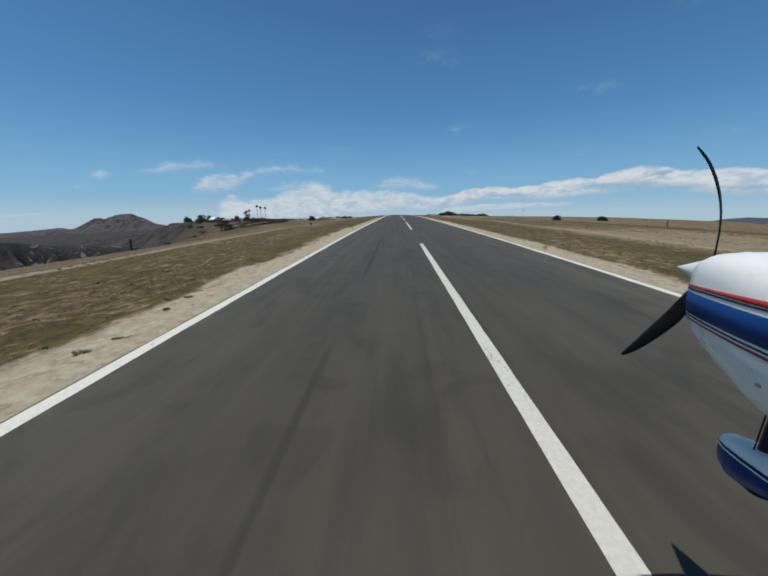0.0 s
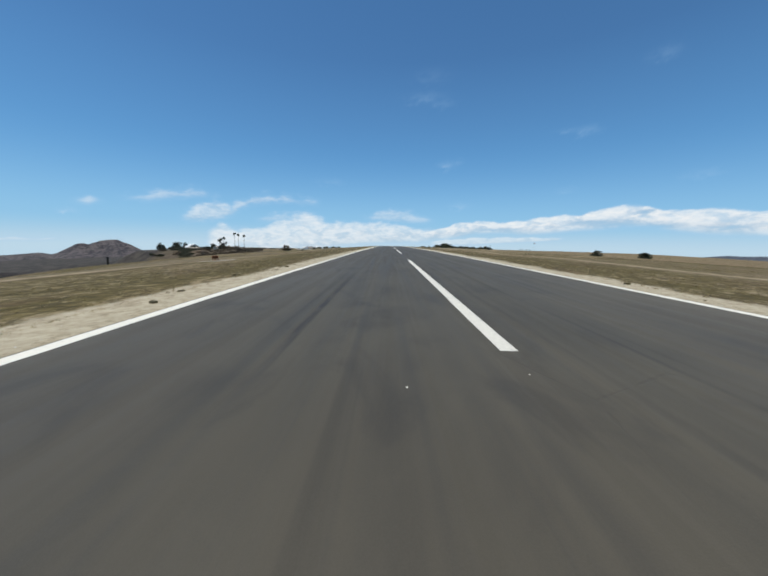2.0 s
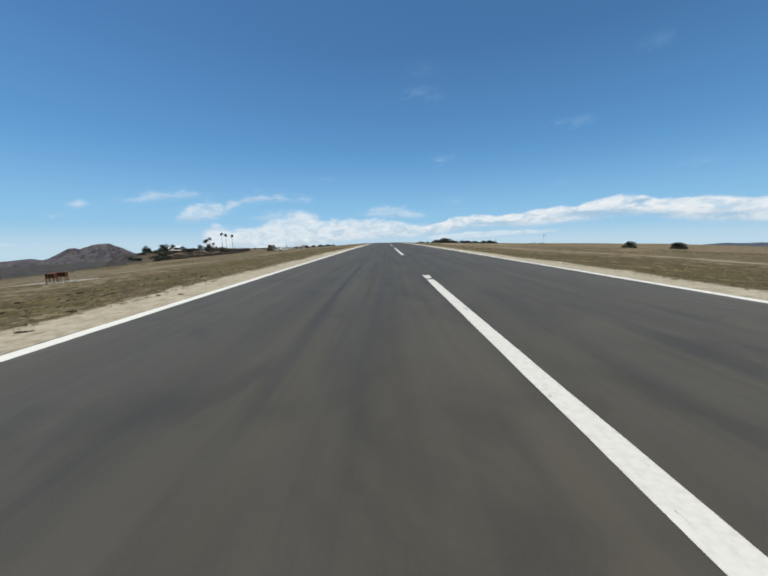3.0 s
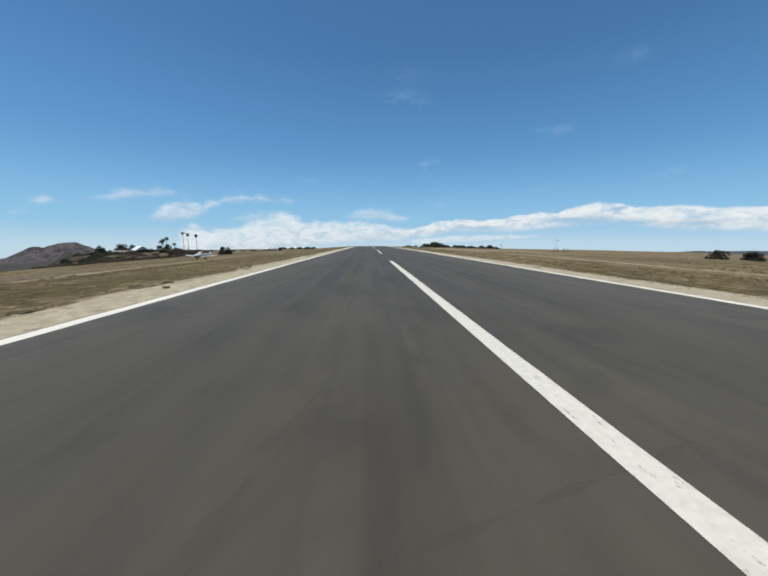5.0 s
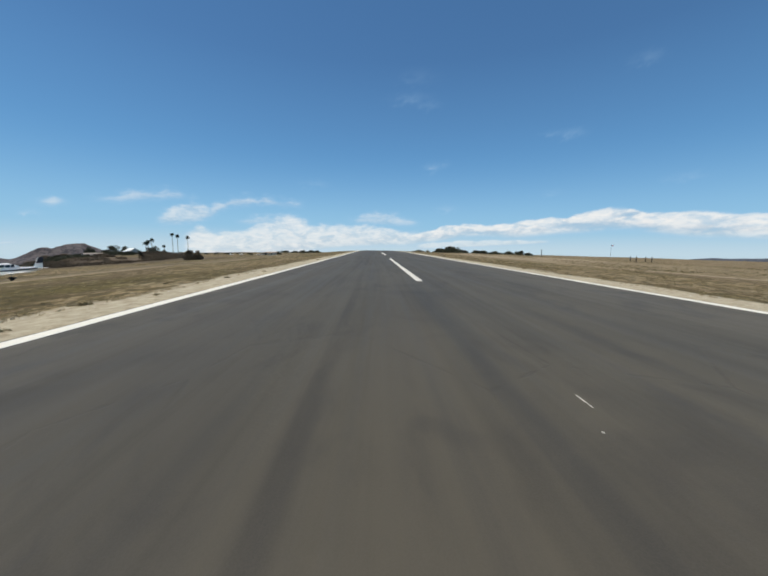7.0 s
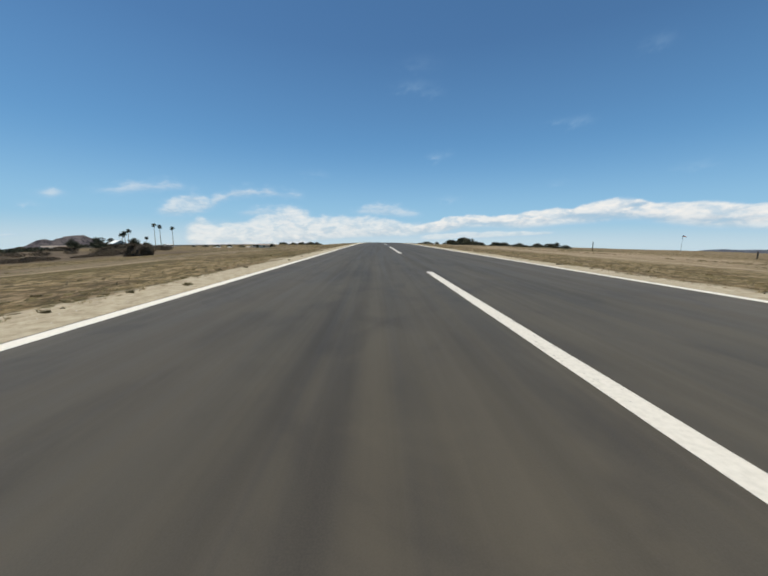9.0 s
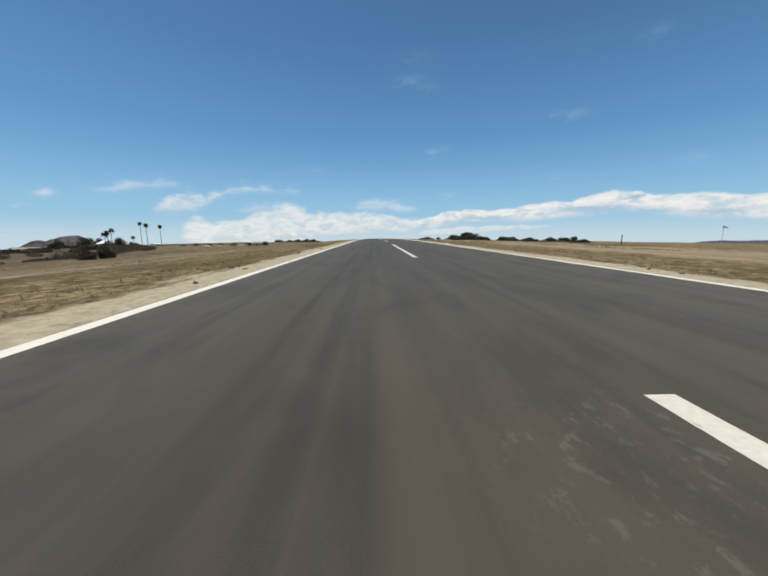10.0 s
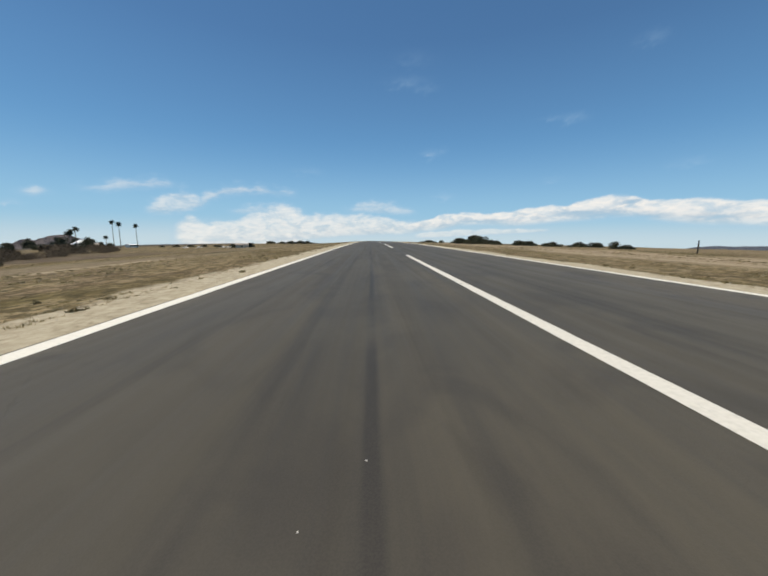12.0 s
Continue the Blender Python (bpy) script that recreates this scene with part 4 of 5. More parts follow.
# ---- buildings ----
def gable(x, y, turn, length, width, wall, rise, roof_mat, wall_mat, name, label, openings=2):
    ob = thing(name, pose(x, y, spot(x, y) - 0.3, 0, 0, turn), label, "building", "buildings by the palms")
    l, w = length / 2, width / 2
    body = ([(-l, -w, 0), (l, -w, 0), (l, w, 0), (-l, w, 0), (-l, -w, wall), (l, -w, wall), (l, w, wall), (-l, w, wall), (-l, 0, wall + rise), (l, 0, wall + rise)],
            [(0, 1, 5, 4), (2, 3, 7, 6), (1, 2, 6, 9, 5), (3, 0, 4, 8, 7), (0, 3, 2, 1)])
    part("wall", body, wall_mat, ob)
    for s in (-1, 1):
        e = 0.7
        a, b = (s * (w + e), wall - rise * e / w + 0.08), (0.0, wall + rise + 0.08)
        v = [(-l - e, a[0], a[1]), (l + e, a[0], a[1]), (l + e, b[0], b[1]), (-l - e, b[0], b[1])]
        v += [(p, q, r + 0.16) for p, q, r in v]
        part("roof_slope", (v, [(0, 1, 2, 3), (7, 6, 5, 4), (0, 4, 5, 1), (1, 5, 6, 2), (2, 6, 7, 3), (3, 7, 4, 0)]), roof_mat, ob)
    for s in (-1, 1):
        for i in range(openings):
            cx = -l + (i + 0.5) * length / openings
            win = part("window", box(cx - 0.9, cx + 0.9, s * w - 0.06, s * w + 0.06, 1.0, 2.2), GLASS, ob)
            part("frame", box(cx - 1.0, cx + 1.0, s * w - 0.03, s * w + 0.03, 0.9, 2.3), WHITE, win)
    return ob


def build_buildings():
    gable(-390, 672, -38, 24, 22, 3.4, 6.5, ROOFWHITE, STUCCO, "lodge", "pale gabled building with a bright white roof", 4)
    gable(-262, 525, 70, 14, 8, 2.6, 1.4, ROOFBROWN, STUCCO, "cottage", "low stucco cottage with a brown roof", 3)
    gable(-240, 548, 80, 10, 5, 2.5, 0.5, ROOFWHITE, WHITE, "long_shed", "low white shed with a shallow roof", 5)
    gable(-226, 398, 60, 12, 6, 2.2, 0.8, ROOFBROWN, STUCCO, "cottage", "low stucco house half hidden behind brush", 3)
    gable(-124, 526, 10, 11, 7, 3.0, 1.1, ROOFBROWN, STUCCO, "hangar", "small brown-roofed building among far bushes", 1)


build_buildings()


# ---- aircraft ----
def wing_panel(root, tip, root_chord, tip_chord, thick, sweep=0.0):
    """A tapered aerofoil from root to tip, its chord along y."""
    prof = ((0.0, 0.0), (0.05, 0.55), (0.25, 1.0), (0.6, 0.7), (1.0, 0.03), (0.6, -0.35), (0.25, -0.5), (0.05, -0.4))
    rings = []
    for k in range(6):
        u = k / 5
        c = Vector(root).lerp(Vector(tip), u)
        ch = root_chord + (tip_chord - root_chord) * u
        if k == 5:
            ch *= 0.8
        th = thick * ch / root_chord * (1 if k < 5 else 0.4)
        rings.append([(c.x, c.y - sweep * u - (a - 0.3) * ch, c.z + b * th * 0.5) for a, b in prof])
    return loft(rings)


def wheel(r, w, n=18):
    """A tyre round the x axis."""
    prof = ((0.55, -0.5), (0.9, -0.5), (1.0, -0.25), (1.0, 0.25), (0.9, 0.5), (0.55, 0.5))
    verts = [(b * w, a * r * math.cos(i * math.tau / n), a * r * math.sin(i * math.tau / n)) for i in range(n) for a, b in prof]
    m = len(prof)
    return verts, [(i * m + j, i * m + (j + 1) % m, ((i + 1) % n) * m + (j + 1) % m, ((i + 1) % n) * m + j) for i in range(n) for j in range(m)]


def parked_aircraft(m, label):
    ob = thing("light_aircraft", m, label, "aircraft", "parked light aircraft")
    body = [oval(2.55, 0, 1.22, 0.20, 0.20, 2.2, 20), oval(2.45, 0, 1.22, 0.42, 0.30, 2.6, 20), oval(1.7, 0, 1.22, 0.52, 0.40, 2.8, 20), oval(0.9, 0, 1.22, 0.56, 0.44, 2.8, 20),
            oval(-0.6, 0, 1.22, 0.56, 0.46, 2.8, 20), oval(-2.2, 0, 1.28, 0.32, 0.34, 2.4, 20), oval(-3.9, 0, 1.36, 0.10, 0.20, 2.2, 20), oval(-4.4, 0, 1.40, 0.03, 0.10, 2.0, 20)]
    part("fuselage", loft(body), WHITE, ob, "white painted fuselage", True)
    belly = [[(x * 1.012, y, z - 0.006) for x, y, z in r if z < 1.16] for r in (oval(2.44, 0, 1.22, 0.42, 0.30, 2.6, 20), oval(1.7, 0, 1.22, 0.52, 0.40, 2.8, 20), oval(0.9, 0, 1.22, 0.56, 0.44, 2.8, 20))]
    part("lower_cowl", loft([r + r[::-1] for r in belly], False), BROWNP, ob, "dark lower cowling")
    part("nose_bowl", loft([oval(2.44, 0, 1.14, 0.40, 0.20, 2.6, 20, 0.24), oval(2.53, 0, 1.14, 0.34, 0.16, 2.6, 20, 0.20), oval(2.575, 0, 1.14, 0.18, 0.10, 2.4, 20, 0.12)]), BROWNP, ob, "dark nose bowl", True)
    for s in (-1, 1):
        rib = []
        for y, w, z in ((2.3, 0.455, 1.20), (1.7, 0.525, 1.22), (0.9, 0.565, 1.25), (-0.6, 0.565, 1.28), (-2.2, 0.328, 1.33), (-3.8, 0.118, 1.40)):
            rib.append([(s * (w - 0.01), y, z - 0.07), (s * (w - 0.01), y, z + 0.07), (s * (w + 0.006), y, z + 0.06), (s * (w + 0.006), y, z - 0.06)])
        part("stripe", loft(rib), BROWNP, ob, "dark stripe")
    cab = [oval(1.05, 0, 1.55, 0.40, 0.06, 2.4, 20), oval(0.55, 0, 1.62, 0.50, 0.44, 2.6, 20), oval(-0.5, 0, 1.62, 0.50, 0.48, 2.6, 20), oval(-1.7, 0, 1.55, 0.28, 0.18, 2.2, 20)]
    roof = part("cabin_roof", loft(cab), WHITE, ob, smooth=True)
    for s in (-1, 1):
        for y0, y1 in ((0.05, 0.60), (-0.55, -0.02), (-1.0, -0.62)):
            pane = loft([[(s * 0.48, y0, 1.63), (s * 0.42, y0, 1.93), (s * 0.475, y0, 1.94), (s * 0.515, y0, 1.63)], [(s * 0.48, y1, 1.63), (s * 0.42, y1, 1.93), (s * 0.475, y1, 1.94), (s * 0.515, y1, 1.63)]])
            part("window", pane, GLASS, roof)
    part("windscreen", loft([[(-0.36, 1.05, 1.60), (0.36, 1.05, 1.60), (0.36, 1.02, 1.58), (-0.36, 1.02, 1.58)], [(-0.36, 0.60, 1.95), (0.36, 0.60, 1.95), (0.36, 0.57, 1.93), (-0.36, 0.57, 1.93)]]), GLASS, roof)
    for s in (-1, 1):
        part("wing", wing_panel((s * 0.5, 0.25, 0.86), (s * 5.2, 0.25, 1.30), 1.6, 1.55, 0.22), WHITE, ob)
        part("tailplane", wing_panel((s * 0.05, -3.9, 1.42), (s * 1.6, -3.95, 1.46), 0.85, 0.7, 0.08), WHITE, ob)
        leg = part("main_leg", rod((s * 1.5, 0.0, 0.95), (s * 1.5, 0.0, 0.44), 0.06, 0.045), STEEL, ob)
        v, f = wheel(0.23, 0.16)
        part("tyre", ([(a + s * 1.5, b, c + 0.42) for a, b, c in v], f), RUBBER, leg)
        part("wheel_fairing", loft([oval(y, s * 1.5, 0.51, w, h, 2.2, 14) for y, w, h in ((0.42, 0.02, 0.03), (0.25, 0.12, 0.15), (-0.1, 0.12, 0.15), (-0.5, 0.02, 0.03))]), BROWNP, leg, "", True)
    fin = loft([[(-0.045, -3.3, 1.45), (0.045, -3.3, 1.45), (0.03, -4.45, 1.45), (-0.03, -4.45, 1.45)], [(-0.025, -4.0, 2.65), (0.025, -4.0, 2.65), (0.015, -4.6, 2.65), (-0.015, -4.6, 2.65)]])
    fin = part("fin", fin, WHITE, ob, "white fin with a dark top")
    cap = loft([[(-0.044, -3.64, 1.98), (0.044, -3.64, 1.98), (0.034, -4.56, 1.98), (-0.034, -4.56, 1.98)], [(-0.030, -4.02, 2.67), (0.030, -4.02, 2.67), (0.020, -4.62, 2.67), (-0.020, -4.62, 2.67)]])
    part("fin_cap", cap, NAVY, fin, "dark fin top")
    leg = part("nose_leg", rod((0, 1.9, 0.95), (0, 2.0, 0.40), 0.05, 0.045), STEEL, ob)
    v, f = wheel(0.2, 0.14)
    part("tyre", ([(a, b + 2.0, c + 0.39) for a, b, c in v], f), RUBBER, leg)
    prop = part("propeller_hub", loft([oval(y, 0, 1.22, r, r, 2, 14) for y, r in ((2.52, 0.16), (2.62, 0.15), (2.75, 0.08), (2.82, 0.01))]), WHITE, ob, "", True)
    for s in (-1, 1):
        part("blade", loft([[(s * d * 0.86 - c * 0.5, 2.60, 1.22 + s * d * 0.5), (s * d * 0.86, 2.63, 1.22 + s * d * 0.5 + c * 0.5), (s * d * 0.86 + c * 0.5, 2.60, 1.22 + s * d * 0.5), (s * d * 0.86, 2.58, 1.22 + s * d * 0.5 - c * 0.5)]
                            for d, c in ((0.1, 0.08), (0.5, 0.14), (0.85, 0.09), (0.93, 0.03))]), BLACK, prop)
    return ob


def build_parked():
    x, y = -39.0, 160.8
    first = parked_aircraft(pose(x, y, spot(x, y) - 0.15, 0, 0, 165) @ Matrix.Diagonal((0.75, 0.72, 0.90, 1)), "small white low-wing aircraft with dark trim parked on grass")
    for x, y, turn in ((-157, 489, 60), (-148, 494, 80), (-133, 505, 50), (-127, 499, 110)):
        far = copy_thing(first, pose(x, y, spot(x, y) - 0.15, 0, 0, turn))
        tagged(far, "small white aircraft on the distant apron")


def landing_aircraft():
    """The aircraft just above the runway at touchdown, its nose ahead of the wing; y is forward from the wing's strut, z up from the wheel."""
    up = 2.0
    ob = thing("landing_aircraft", pose(-0.02, -35.926, 2.752 - up), "white high-wing aircraft with blue and red stripes, just above the runway", "aircraft")
    stations = ((2.51, 0.362, -0.335, -0.955), (2.497, 0.374, -0.316, -0.975), (2.40, 0.402, -0.292, -1.05), (2.2, 0.455, -0.265, -1.15), (1.95, 0.505, -0.24, -1.27), (1.6, 0.55, -0.222, -1.345),
                (1.2, 0.575, -0.205, -1.38), (0.75, 0.585, -0.19, -1.40))

    def section(y):
        ys = [s[0] for s in stations][::-1]
        return [float(np.interp(y, ys, [s[k] for s in stations][::-1])) for k in (1, 2, 3)]

    def half_width(y, z):
        w, zt, zb = section(y)
        zm = -0.60
        power = float(np.interp(y, (1.9, 2.4), (2.7, 4.6))) if z > zm else 2.7
        v = (z - zm) / (zt - zm) if z > zm else (zm - z) / (zm - zb)
        return w * max(0.0, 1 - min(1.0, abs(v)) ** power) ** (1 / power)

    fine = [stations[0][0] - (stations[0][0] - stations[-1][0]) * k / 24 for k in range(25)]
    rings = []
    for y in fine:
        w, zt, zb = section(y)
        over = oval(y, 0, up - 0.60, w, zt + 0.60, float(np.interp(y, (1.9, 2.4), (2.7, 4.6))), 40)
        under = oval(y, 0, up - 0.60, w, -0.60 - zb, 2.7, 40)
        rings.append(over[:20] + under[20:])
    cowl = part("cowling", loft(rings), WHITE, ob, "glossy white engine cowling", True)

    def band(name, front, back, material, label=""):
        """A stripe along both flanks: its lower and upper edge at the front and further back."""
        for s in (-1, 1):
            verts, faces = [], []
            for y in fine:
                f = min(1.2, (2.5 - y) / 0.75)
                z0, z1 = (front[k] + (back[k] - front[k]) * f for k in (0, 1))
                for z in (z0, (z0 + z1) / 2, z1):
                    verts.append((s * (half_width(y, z) + 0.003), y, up + z))
                for z in (z1, z0):
                    verts.append((s * (half_width(y, z) - 0.01), y, up + z))
            n = len(fine)
            for k in range(n - 1):
                for i in range(5):
                    faces.append((k * 5 + i, k * 5 + (i + 1) % 5, (k + 1) * 5 + (i + 1) % 5, (k + 1) * 5 + i))
            part(name, (verts, faces), material, cowl, label, True)

    band("red_stripe", (-0.552, -0.538), (-0.530, -0.490), RED, "thin red stripe")
    band("dark_stripe", (-0.575, -0.560), (-0.547, -0.536), NAVY, "thin dark stripe")
    band("blue_band", (-0.744, -0.592), (-0.752, -0.582), BLUE, "broad blue band")
    band("dark_stripe", (-0.766, -0.752), (-0.783, -0.770), NAVY, "thin dark stripe")
    band("red_stripe", (-0.790, -0.779), (-0.813, -0.796), MAROON, "thin dark red stripe")
    # air inlets in the front: solid plugs, the shade inside given by dark colour
    for s in (-1, 1):
        part("air_inlet", loft([oval(2.513, s * 0.225, up - 0.55, 0.085, 0.07, 2.4, 18), oval(2.44, s * 0.225, up - 0.55, 0.08, 0.065, 2.4, 18)]), RUBBER, cowl, "air inlet, a plug coloured as its inner shade")
    part("lower_inlet", loft([oval(2.513, 0, up - 0.72, 0.10, 0.035, 2.4, 18), oval(2.44, 0, up - 0.72, 0.09, 0.03, 2.4, 18)]), RUBBER, cowl, "air inlet, a plug coloured as its inner shade")
    for y, z in ((1.80, -0.98), (1.35, -0.98)):
        part("latch", box(-half_width(y, z) - 0.006, -half_width(y, z) + 0.02, y - 0.016, y + 0.016, up + z - 0.01, up + z + 0.01, 0.003), STEEL, cowl)
    for k in range(3):
        y = 2.20 - 0.36 * k
        for z in (-0.90,):
            part("fastener", rod((-half_width(y, z) - 0.002, y, up + z), (-half_width(y, z) + 0.01, y, up + z), 0.0045, 0.0045, 8), STEEL, cowl)
    part("exhaust_pipe", rod((-0.18, 1.75, up - 1.13), (-0.20, 1.62, up - 1.34), 0.04, 0.04, 14), STEEL, ob)
    # spinner and blades
    hub = Vector((0, 2.72, up - 0.505))
    spin = part("spinner", loft([oval(y, 0, hub.z, r, r, 2, 28) for y, r in ((2.50, 0.205), (2.60, 0.17), (2.68, 0.145), (2.76, 0.118), (2.86, 0.084), (2.96, 0.048), (3.02, 0.026), (3.06, 0.012), (3.08, 0.003))]), WHITE, ob, "white pointed spinner", True)

    def blade(points, chords, twist):
        rings = []
        at = np.linspace(0, len(points) - 1, 3 * len(points))
        ends = [points[0], *points, points[-1]]

        def curve(u, k):
            i = min(int(u), len(points) - 2)
            f = u - i
            a, b, c, d = (ends[i + j][k] for j in range(4))
            return 0.5 * (2 * b + (c - a) * f + (2 * a - 5 * b + 4 * c - d) * f * f + (3 * b - a - 3 * c + d) * f ** 3)

        chords = np.interp(at, range(len(points)), chords).tolist()
        points = [(curve(u, 0), curve(u, 1)) for u in at]
        n = len(points)
        for k, (p, c) in enumerate(zip(points, chords)):
            a, b = points[max(k - 1, 0)], points[min(k + 1, n - 1)]
            along = Vector((b[0] - a[0], 0, b[1] - a[1])).normalized()
            wide = Vector((along.z, 0, -along.x))
            u = k / (n - 1)
            wide = (wide * math.cos(twist * (1 - 0.6 * u)) + Vector((0, 1, 0)) * math.sin(twist * (1 - 0.6 * u))).normalized()
            thick = along.cross(wide)
            c0 = hub + Vector((p[0], 0, p[1]))
            rings.append([c0 + wide * c * 0.5 * math.cos(i * math.tau / 10) + thick * c * 0.09 * math.sin(i * math.tau / 10) for i in range(10)])
        part("blade", loft(rings), BLACK, spin, "black propeller blade", True)

    blade([(-0.03, 0.12), (-0.03, 0.24), (-0.035, 0.38), (-0.065, 0.54), (-0.125, 0.70), (-0.215, 0.85), (-0.32, 0.96)], (0.06, 0.072, 0.076, 0.072, 0.062, 0.046, 0.024), 1.0)
    blade([(-0.10, -0.12), (-0.17, -0.23), (-0.26, -0.36), (-0.36, -0.47), (-0.46, -0.57), (-0.55, -0.65), (-0.62, -0.70)], (0.09, 0.11, 0.12, 0.112, 0.09, 0.06, 0.02), 0.5)
    blade([(0.12, -0.08), (0.28, -0.16), (0.45, -0.24), (0.60, -0.30), (0.75, -0.34), (0.90, -0.36)], (0.10, 0.13, 0.14, 0.13, 0.09, 0.02), 0.5)
    # cabin, tail and high wing behind the nose
    hull = [oval(y, 0, up + z, w, h, 2.8, 32, lo) for y, z, w, h, lo in ((0.75, -0.60, 0.583, 0.41, 0.80), (0.35, -0.55, 0.59, 0.62, 0.85), (0.0, -0.50, 0.60, 0.82, 0.90), (-1.6, -0.50, 0.58, 0.80, 0.88),
                                                                        (-2.6, -0.50, 0.42, 0.50, 0.66), (-4.2, -0.42, 0.20, 0.26, 0.34), (-5.5, -0.36, 0.06, 0.14, 0.16))]
    body = part("fuselage", loft(hull), WHITE, ob, "white fuselage with a rounded cabin", True)
    part("windscreen", loft([[(-0.50, 0.66, up - 0.16), (0.50, 0.66, up - 0.16), (0.50, 0.62, up - 0.18), (-0.50, 0.62, up - 0.18)], [(-0.46, 0.10, up + 0.30), (0.46, 0.10, up + 0.30), (0.46, 0.06, up + 0.28), (-0.46, 0.06, up + 0.28)]]), GLASS, body)
    for s in (-1, 1):
        for y0, y1 in ((-0.65, -0.02), (-1.45, -0.78)):
            part("cabin_window", box(s * 0.585 - 0.025, s * 0.585 + 0.025, y0, y1, up - 0.22, up + 0.16, 0.02), GLASS, body)
        part("wing", wing_panel((s * 0.45, -0.55, up + 0.36), (s * 5.4, -0.55, up + 0.47), 1.5, 1.15, 0.24), WHITE, ob)
        part("wing_strut", rod((s * 0.60, -0.55, up - 1.15), (s * 2.95, -0.55, up + 0.36), 0.035, 0.035, 10), WHITE, ob)
        part("tailplane", wing_panel((s * 0.06, -5.0, up - 0.30), (s * 1.75, -5.05, up - 0.30), 0.95, 0.7, 0.09), WHITE, ob)
        gear = part("main_leg", rod((s * 0.50, -0.85, up - 1.25), (s * 1.30, -0.85, up - 1.83), 0.05, 0.04, 10), WHITE, ob)
        v, f = wheel(0.22, 0.15, 24)
        part("tyre", ([(a + s * 1.36, b - 0.85, c + up - 1.86) for a, b, c in v], f), RUBBER, gear)
    tail = loft([[(-0.05, -4.2, up - 0.20), (0.05, -4.2, up - 0.20), (0.03, -5.6, up - 0.20), (-0.03, -5.6, up - 0.20)], [(-0.025, -5.0, up + 0.95), (0.025, -5.0, up + 0.95), (0.015, -5.75, up + 0.95), (-0.015, -5.75, up + 0.95)]])
    part("fin", tail, BLUE, ob, "blue fin")
    # nose wheel
    leg = part("nose_strut", rod((0, 2.04, up - 1.10), (0, 2.09, up - 1.74), 0.045, 0.04, 16), NAVY, ob, "dark nose gear strut")
    part("brace", rod((0.06, 1.94, up - 1.18), (0.05, 2.02, up - 1.6), 0.018, 0.018, 10), STEEL, leg)
    part("brake_line", rod((-0.05, 2.08, up - 1.12), (-0.06, 2.10, up - 1.68), 0.005, 0.005, 8), RUBBER, leg)
    v, f = wheel(0.135, 0.11, 28)
    part("tyre", ([(a, b + 2.06, c + 0.17) for a, b, c in v], f), RUBBER, leg)
    prof = ((2.36, 0.012, 0.02, 0.06), (2.345, 0.045, 0.045, 0.12), (2.31, 0.085, 0.07, 0.185), (2.23, 0.115, 0.09, 0.235), (2.10, 0.13, 0.105, 0.225), (1.93, 0.13, 0.11, 0.165), (1.72, 0.105, 0.11, 0.09), (1.5, 0.06, 0.07, 0.06), (1.32, 0.012, 0.02, 0.02))
    pant = part("wheel_fairing", loft([oval(y, 0, up - 1.735, w, h, 2.3, 28, lo) for y, w, h, lo in prof]), BLUE, ob, "blue and white wheel fairing", True)
    capped = [[(x * 1.02, y, z + 0.004) for x, y, z in oval(y, 0, up - 1.735, w, h, 2.3, 28, lo)[1:14]] for y, w, h, lo in prof[1:-1]]
    k = min(len(r) for r in capped)
    part("fairing_cap", loft([r[:k] + [(x * 0.9, y, z - 0.012) for x, y, z in r[:k][::-1]] for r in capped]), WHITE, pant, "white upper shell", True)
    for s in (-1, 1):
        for name, z, material, label in (("pinstripe", 0.004, WHITE, "thin white pinstripe"), ("edge_seam", 0.018, NAVY, "dark seam under the upper shell")):
            rows = [[(s * w * 0.99, y, up - 1.735 + z - 0.005), (s * w * 0.99, y, up - 1.735 + z + 0.005), (s * (w * 1.02 + 0.004), y, up - 1.735 + z + 0.005), (s * (w * 1.02 + 0.004), y, up - 1.735 + z - 0.005)] for y, w, h, lo in prof[1:-1]]
            part(name, loft(rows), material, pant, label, True)
    return ob


build_parked()
landing_aircraft()


# ---- things beside the runway ----
def light_box(x, y, turn):
    ob = thing("approach_light_box", pose(x, y, spot(x, y), 0, 0, turn) @ Matrix.Scale(0.72, 4), "faded orange runway light box on short legs over gravel", "runway light", "approach light boxes")
    body = part("housing", box(-0.38, 0.38, -0.50, 0.50, 0.62, 1.18, 0.025), ORANGE, ob)
    part("visor", box(-0.41, 0.41, -0.62, -0.46, 1.16, 1.21, 0.008), ORANGE, body)
    for i in (-1, 0, 1):
        part("lens", box(i * 0.24 - 0.07, i * 0.24 + 0.07, -0.52, -0.49, 0.80, 1.04, 0.008), GLASS, body)
    for sx in (-0.32, 0.32):
        for sy in (-0.44, 0.44):
            part("leg", rod((sx, sy, -0.05), (sx, sy, 0.64), 0.05), ORANGE, ob)
    return ob


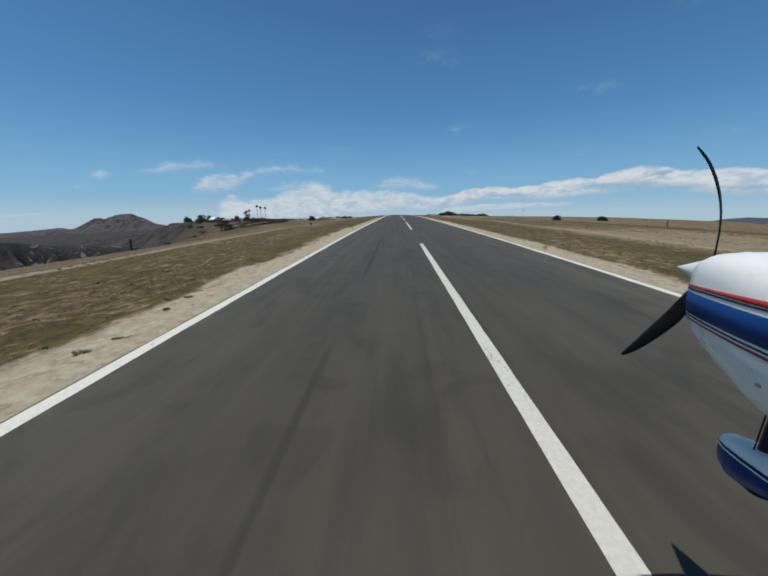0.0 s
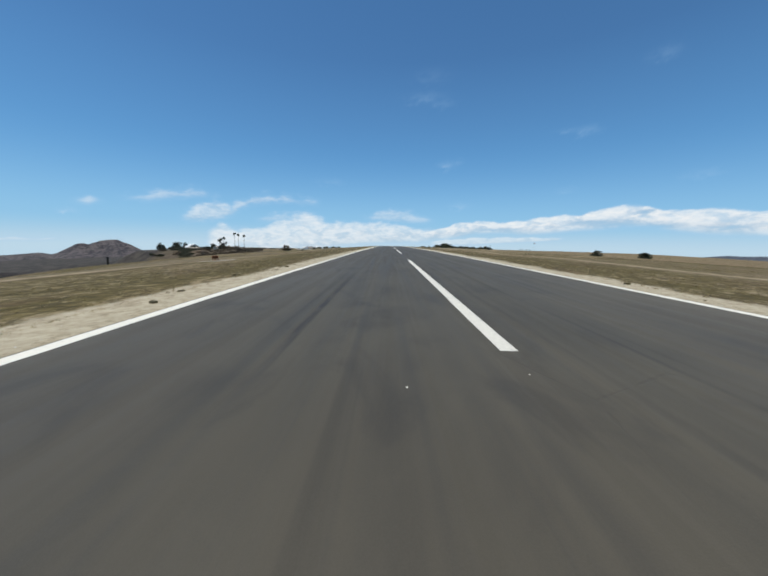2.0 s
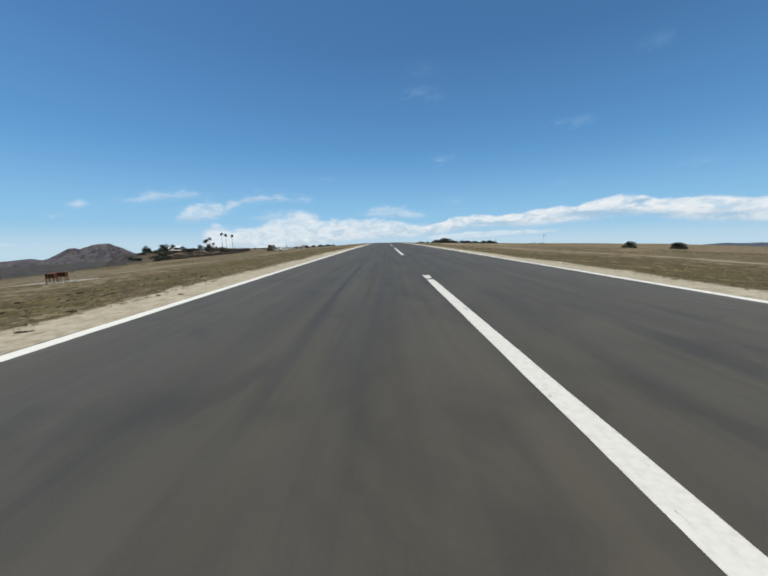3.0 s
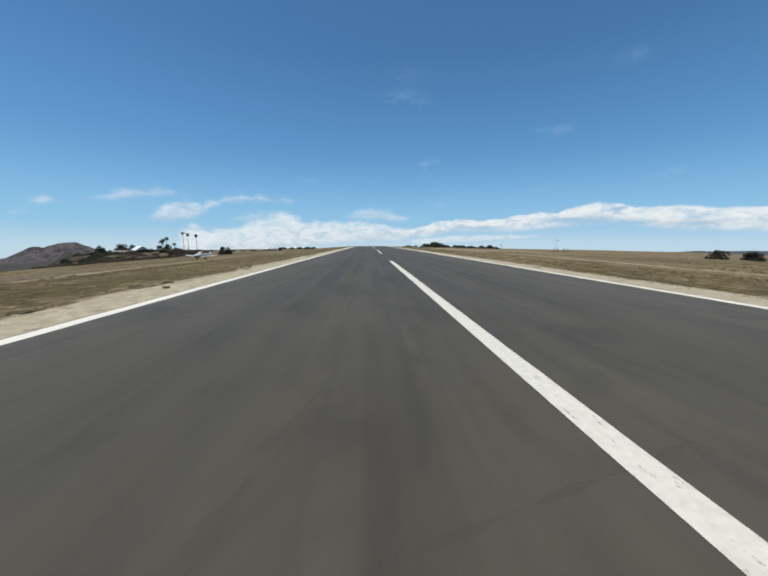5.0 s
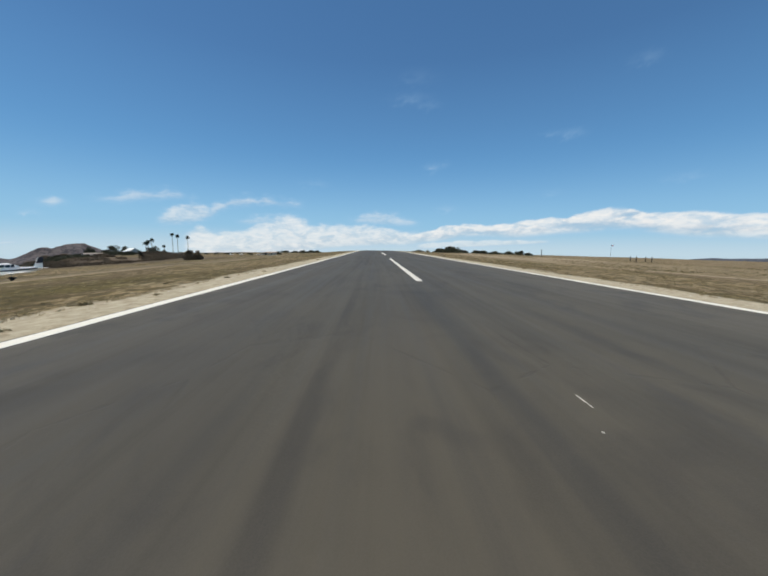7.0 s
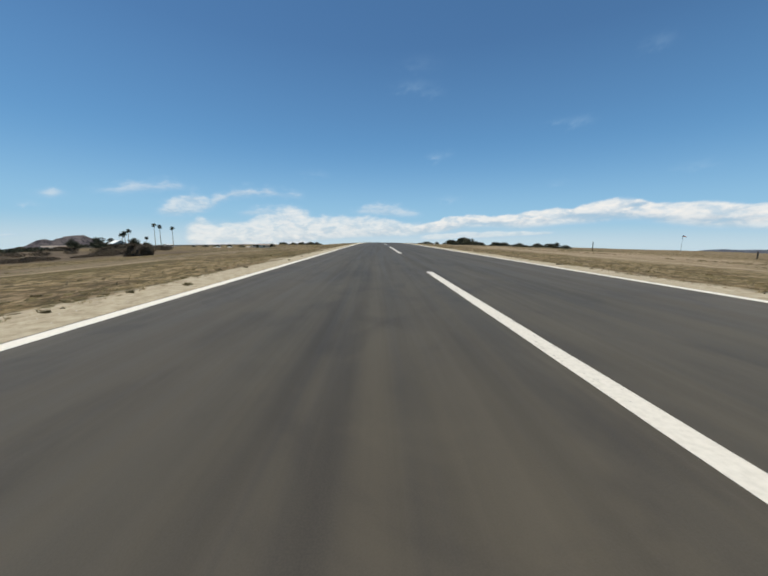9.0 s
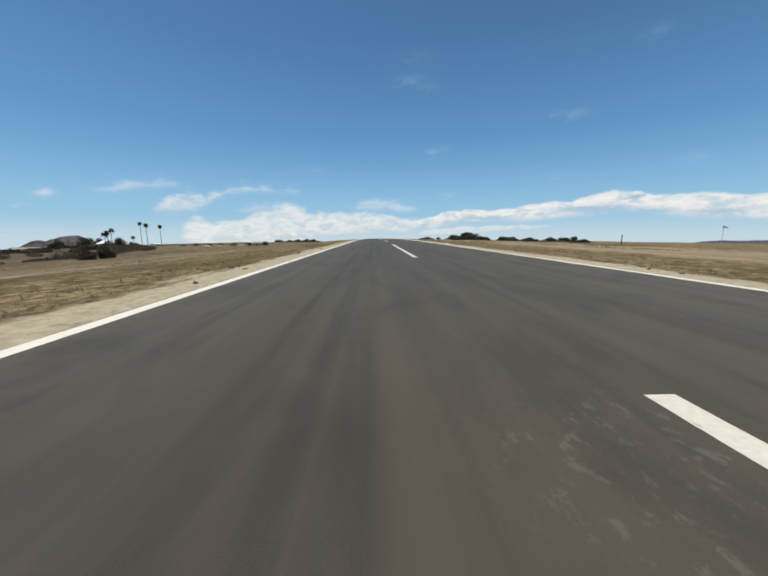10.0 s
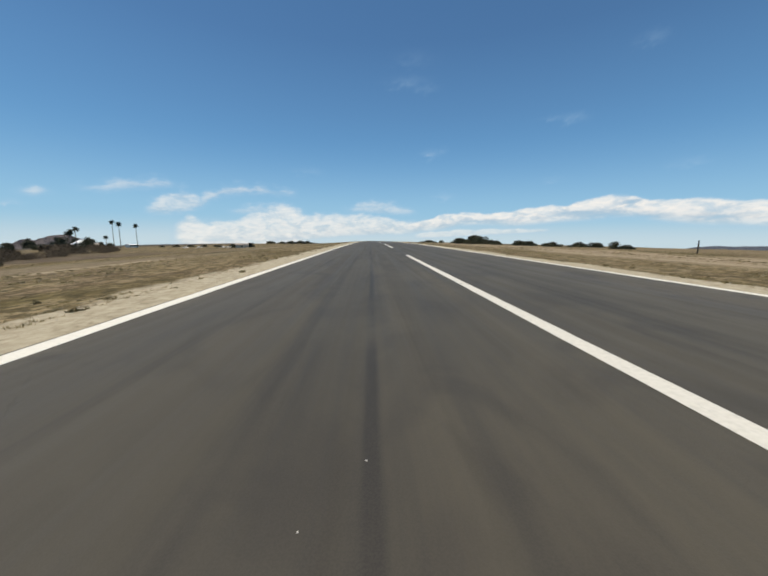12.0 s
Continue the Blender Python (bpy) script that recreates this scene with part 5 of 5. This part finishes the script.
def build_lights():
    light_box(-29.38, 68.2, 30)
    light_box(-29.75, 69.55, 30)
    rnd = random.Random(3)
    verts, faces = [], []
    for i in range(900):
        a, r = rnd.uniform(0, math.tau), 2.4 * math.sqrt(rnd.random())
        x, y = -29.2 + 1.15 * r * math.cos(a), 68.6 + r * math.sin(a)
        s = rnd.uniform(0.05, 0.13)
        z = spot(x, y) + 0.01
        k = len(verts)
        verts += [(x + s, y, z), (x, y + s, z), (x - s, y, z), (x, y - s, z), (x, y, z + s * 0.9)]
        faces += [(k, k + 1, k + 4), (k + 1, k + 2, k + 4), (k + 2, k + 3, k + 4), (k + 3, k, k + 4)]
    tagged(new("gravel_pad", mesh_of("gravel_pad", verts, faces, GRAVEL)), "pale gravel spread under the light boxes", "gravel", kind="stuff")


def windsock(x, y):
    z = spot(x, y)
    h = 3.5 - z + 0.2
    ob = thing("windsock", pose(x, y, z), "red and white windsock on a thin pole", "windsock")
    part("pole", rod((0, 0, -0.2), (0, 0, h + 0.35), 0.07, 0.04, 12), STEEL, ob)
    part("swivel_ring", rod((-0.02, 0, h + 0.1), (0.1, 0, h + 0.1), 0.30, 0.30, 18), STEEL, ob)
    for i in range(4):
        r0, r1 = 0.30 - 0.045 * i, 0.30 - 0.045 * (i + 1)
        part("sock_band", rod((0.1 + 0.36 * i, 0, h + 0.1 - 0.02 * i * i), (0.1 + 0.36 * (i + 1), 0, h + 0.1 - 0.02 * (i + 1) ** 2), r0, r1, 16), SOCKRED if i % 2 == 0 else SOCKWHITE, ob,
             "red fabric band" if i % 2 == 0 else "white fabric band")


def post(x, y, h, r, label, name="fence_post"):
    ob = thing(name, pose(x, y, spot(x, y) - 0.1, 0, 0, (x * 37) % 90), label, "post", "posts beside the field")
    part("shaft", rod((0, 0, 0), (0.02, 0.01, h), r, r * 0.85, 8), WOOD, ob)
    part("top", rod((0.02, 0.01, h), (0.02, 0.01, h + 0.05), r * 1.15, r * 0.7, 8), WOOD, ob)


def build_posts():
    for x, y in ((84.0, 237.5), (84.5, 235.5), (86.8, 234.5), (88.5, 234.0)):
        post(x, y, 1.7, 0.15, "dark wooden post standing in dry grass")
    post(80.4, 290.7, 3.4, 0.17, "tall dark pole in dry grass", "marker_pole")
    post(86.6, 79.0, 1.9, 0.17, "tall dark pole near the field's rim", "marker_pole")
    post(-50.3, 21.9, 2.2, 0.20, "dark wooden post near the field's rim")
    # this post is a stand-in for a dark upright shape far out on the rim
    post(-78.5, 106.3, 2.9, 0.3, "dark wooden post near the field's rim")
    windsock(115.7, 291.0)


def build_stones():
    rnd = random.Random(21)
    verts, faces = [], []
    for i in range(2600):
        side = rnd.choice((-1, 1))
        y = rnd.uniform(-36, 290)
        x = side * (10.3 + 2.6 * rnd.random())
        s = rnd.uniform(0.008, 0.03) if rnd.random() < 0.97 else rnd.uniform(0.03, 0.05)
        z = spot(x, y) - 0.02
        k = len(verts)
        verts += [(x + s, y, z), (x, y + s * 1.2, z), (x - s, y, z), (x, y - s, z), (x + s * 0.2, y, z + s * 1.1)]
        faces += [(k, k + 1, k + 4), (k + 1, k + 2, k + 4), (k + 2, k + 3, k + 4), (k + 3, k, k + 4)]
    tagged(new("loose_stones", mesh_of("loose_stones", verts, faces, GRAVEL)), "small pale stones scattered over the sandy verge", "stones", kind="stuff")


build_lights()
build_posts()
build_grass()
build_weeds()
build_stones()
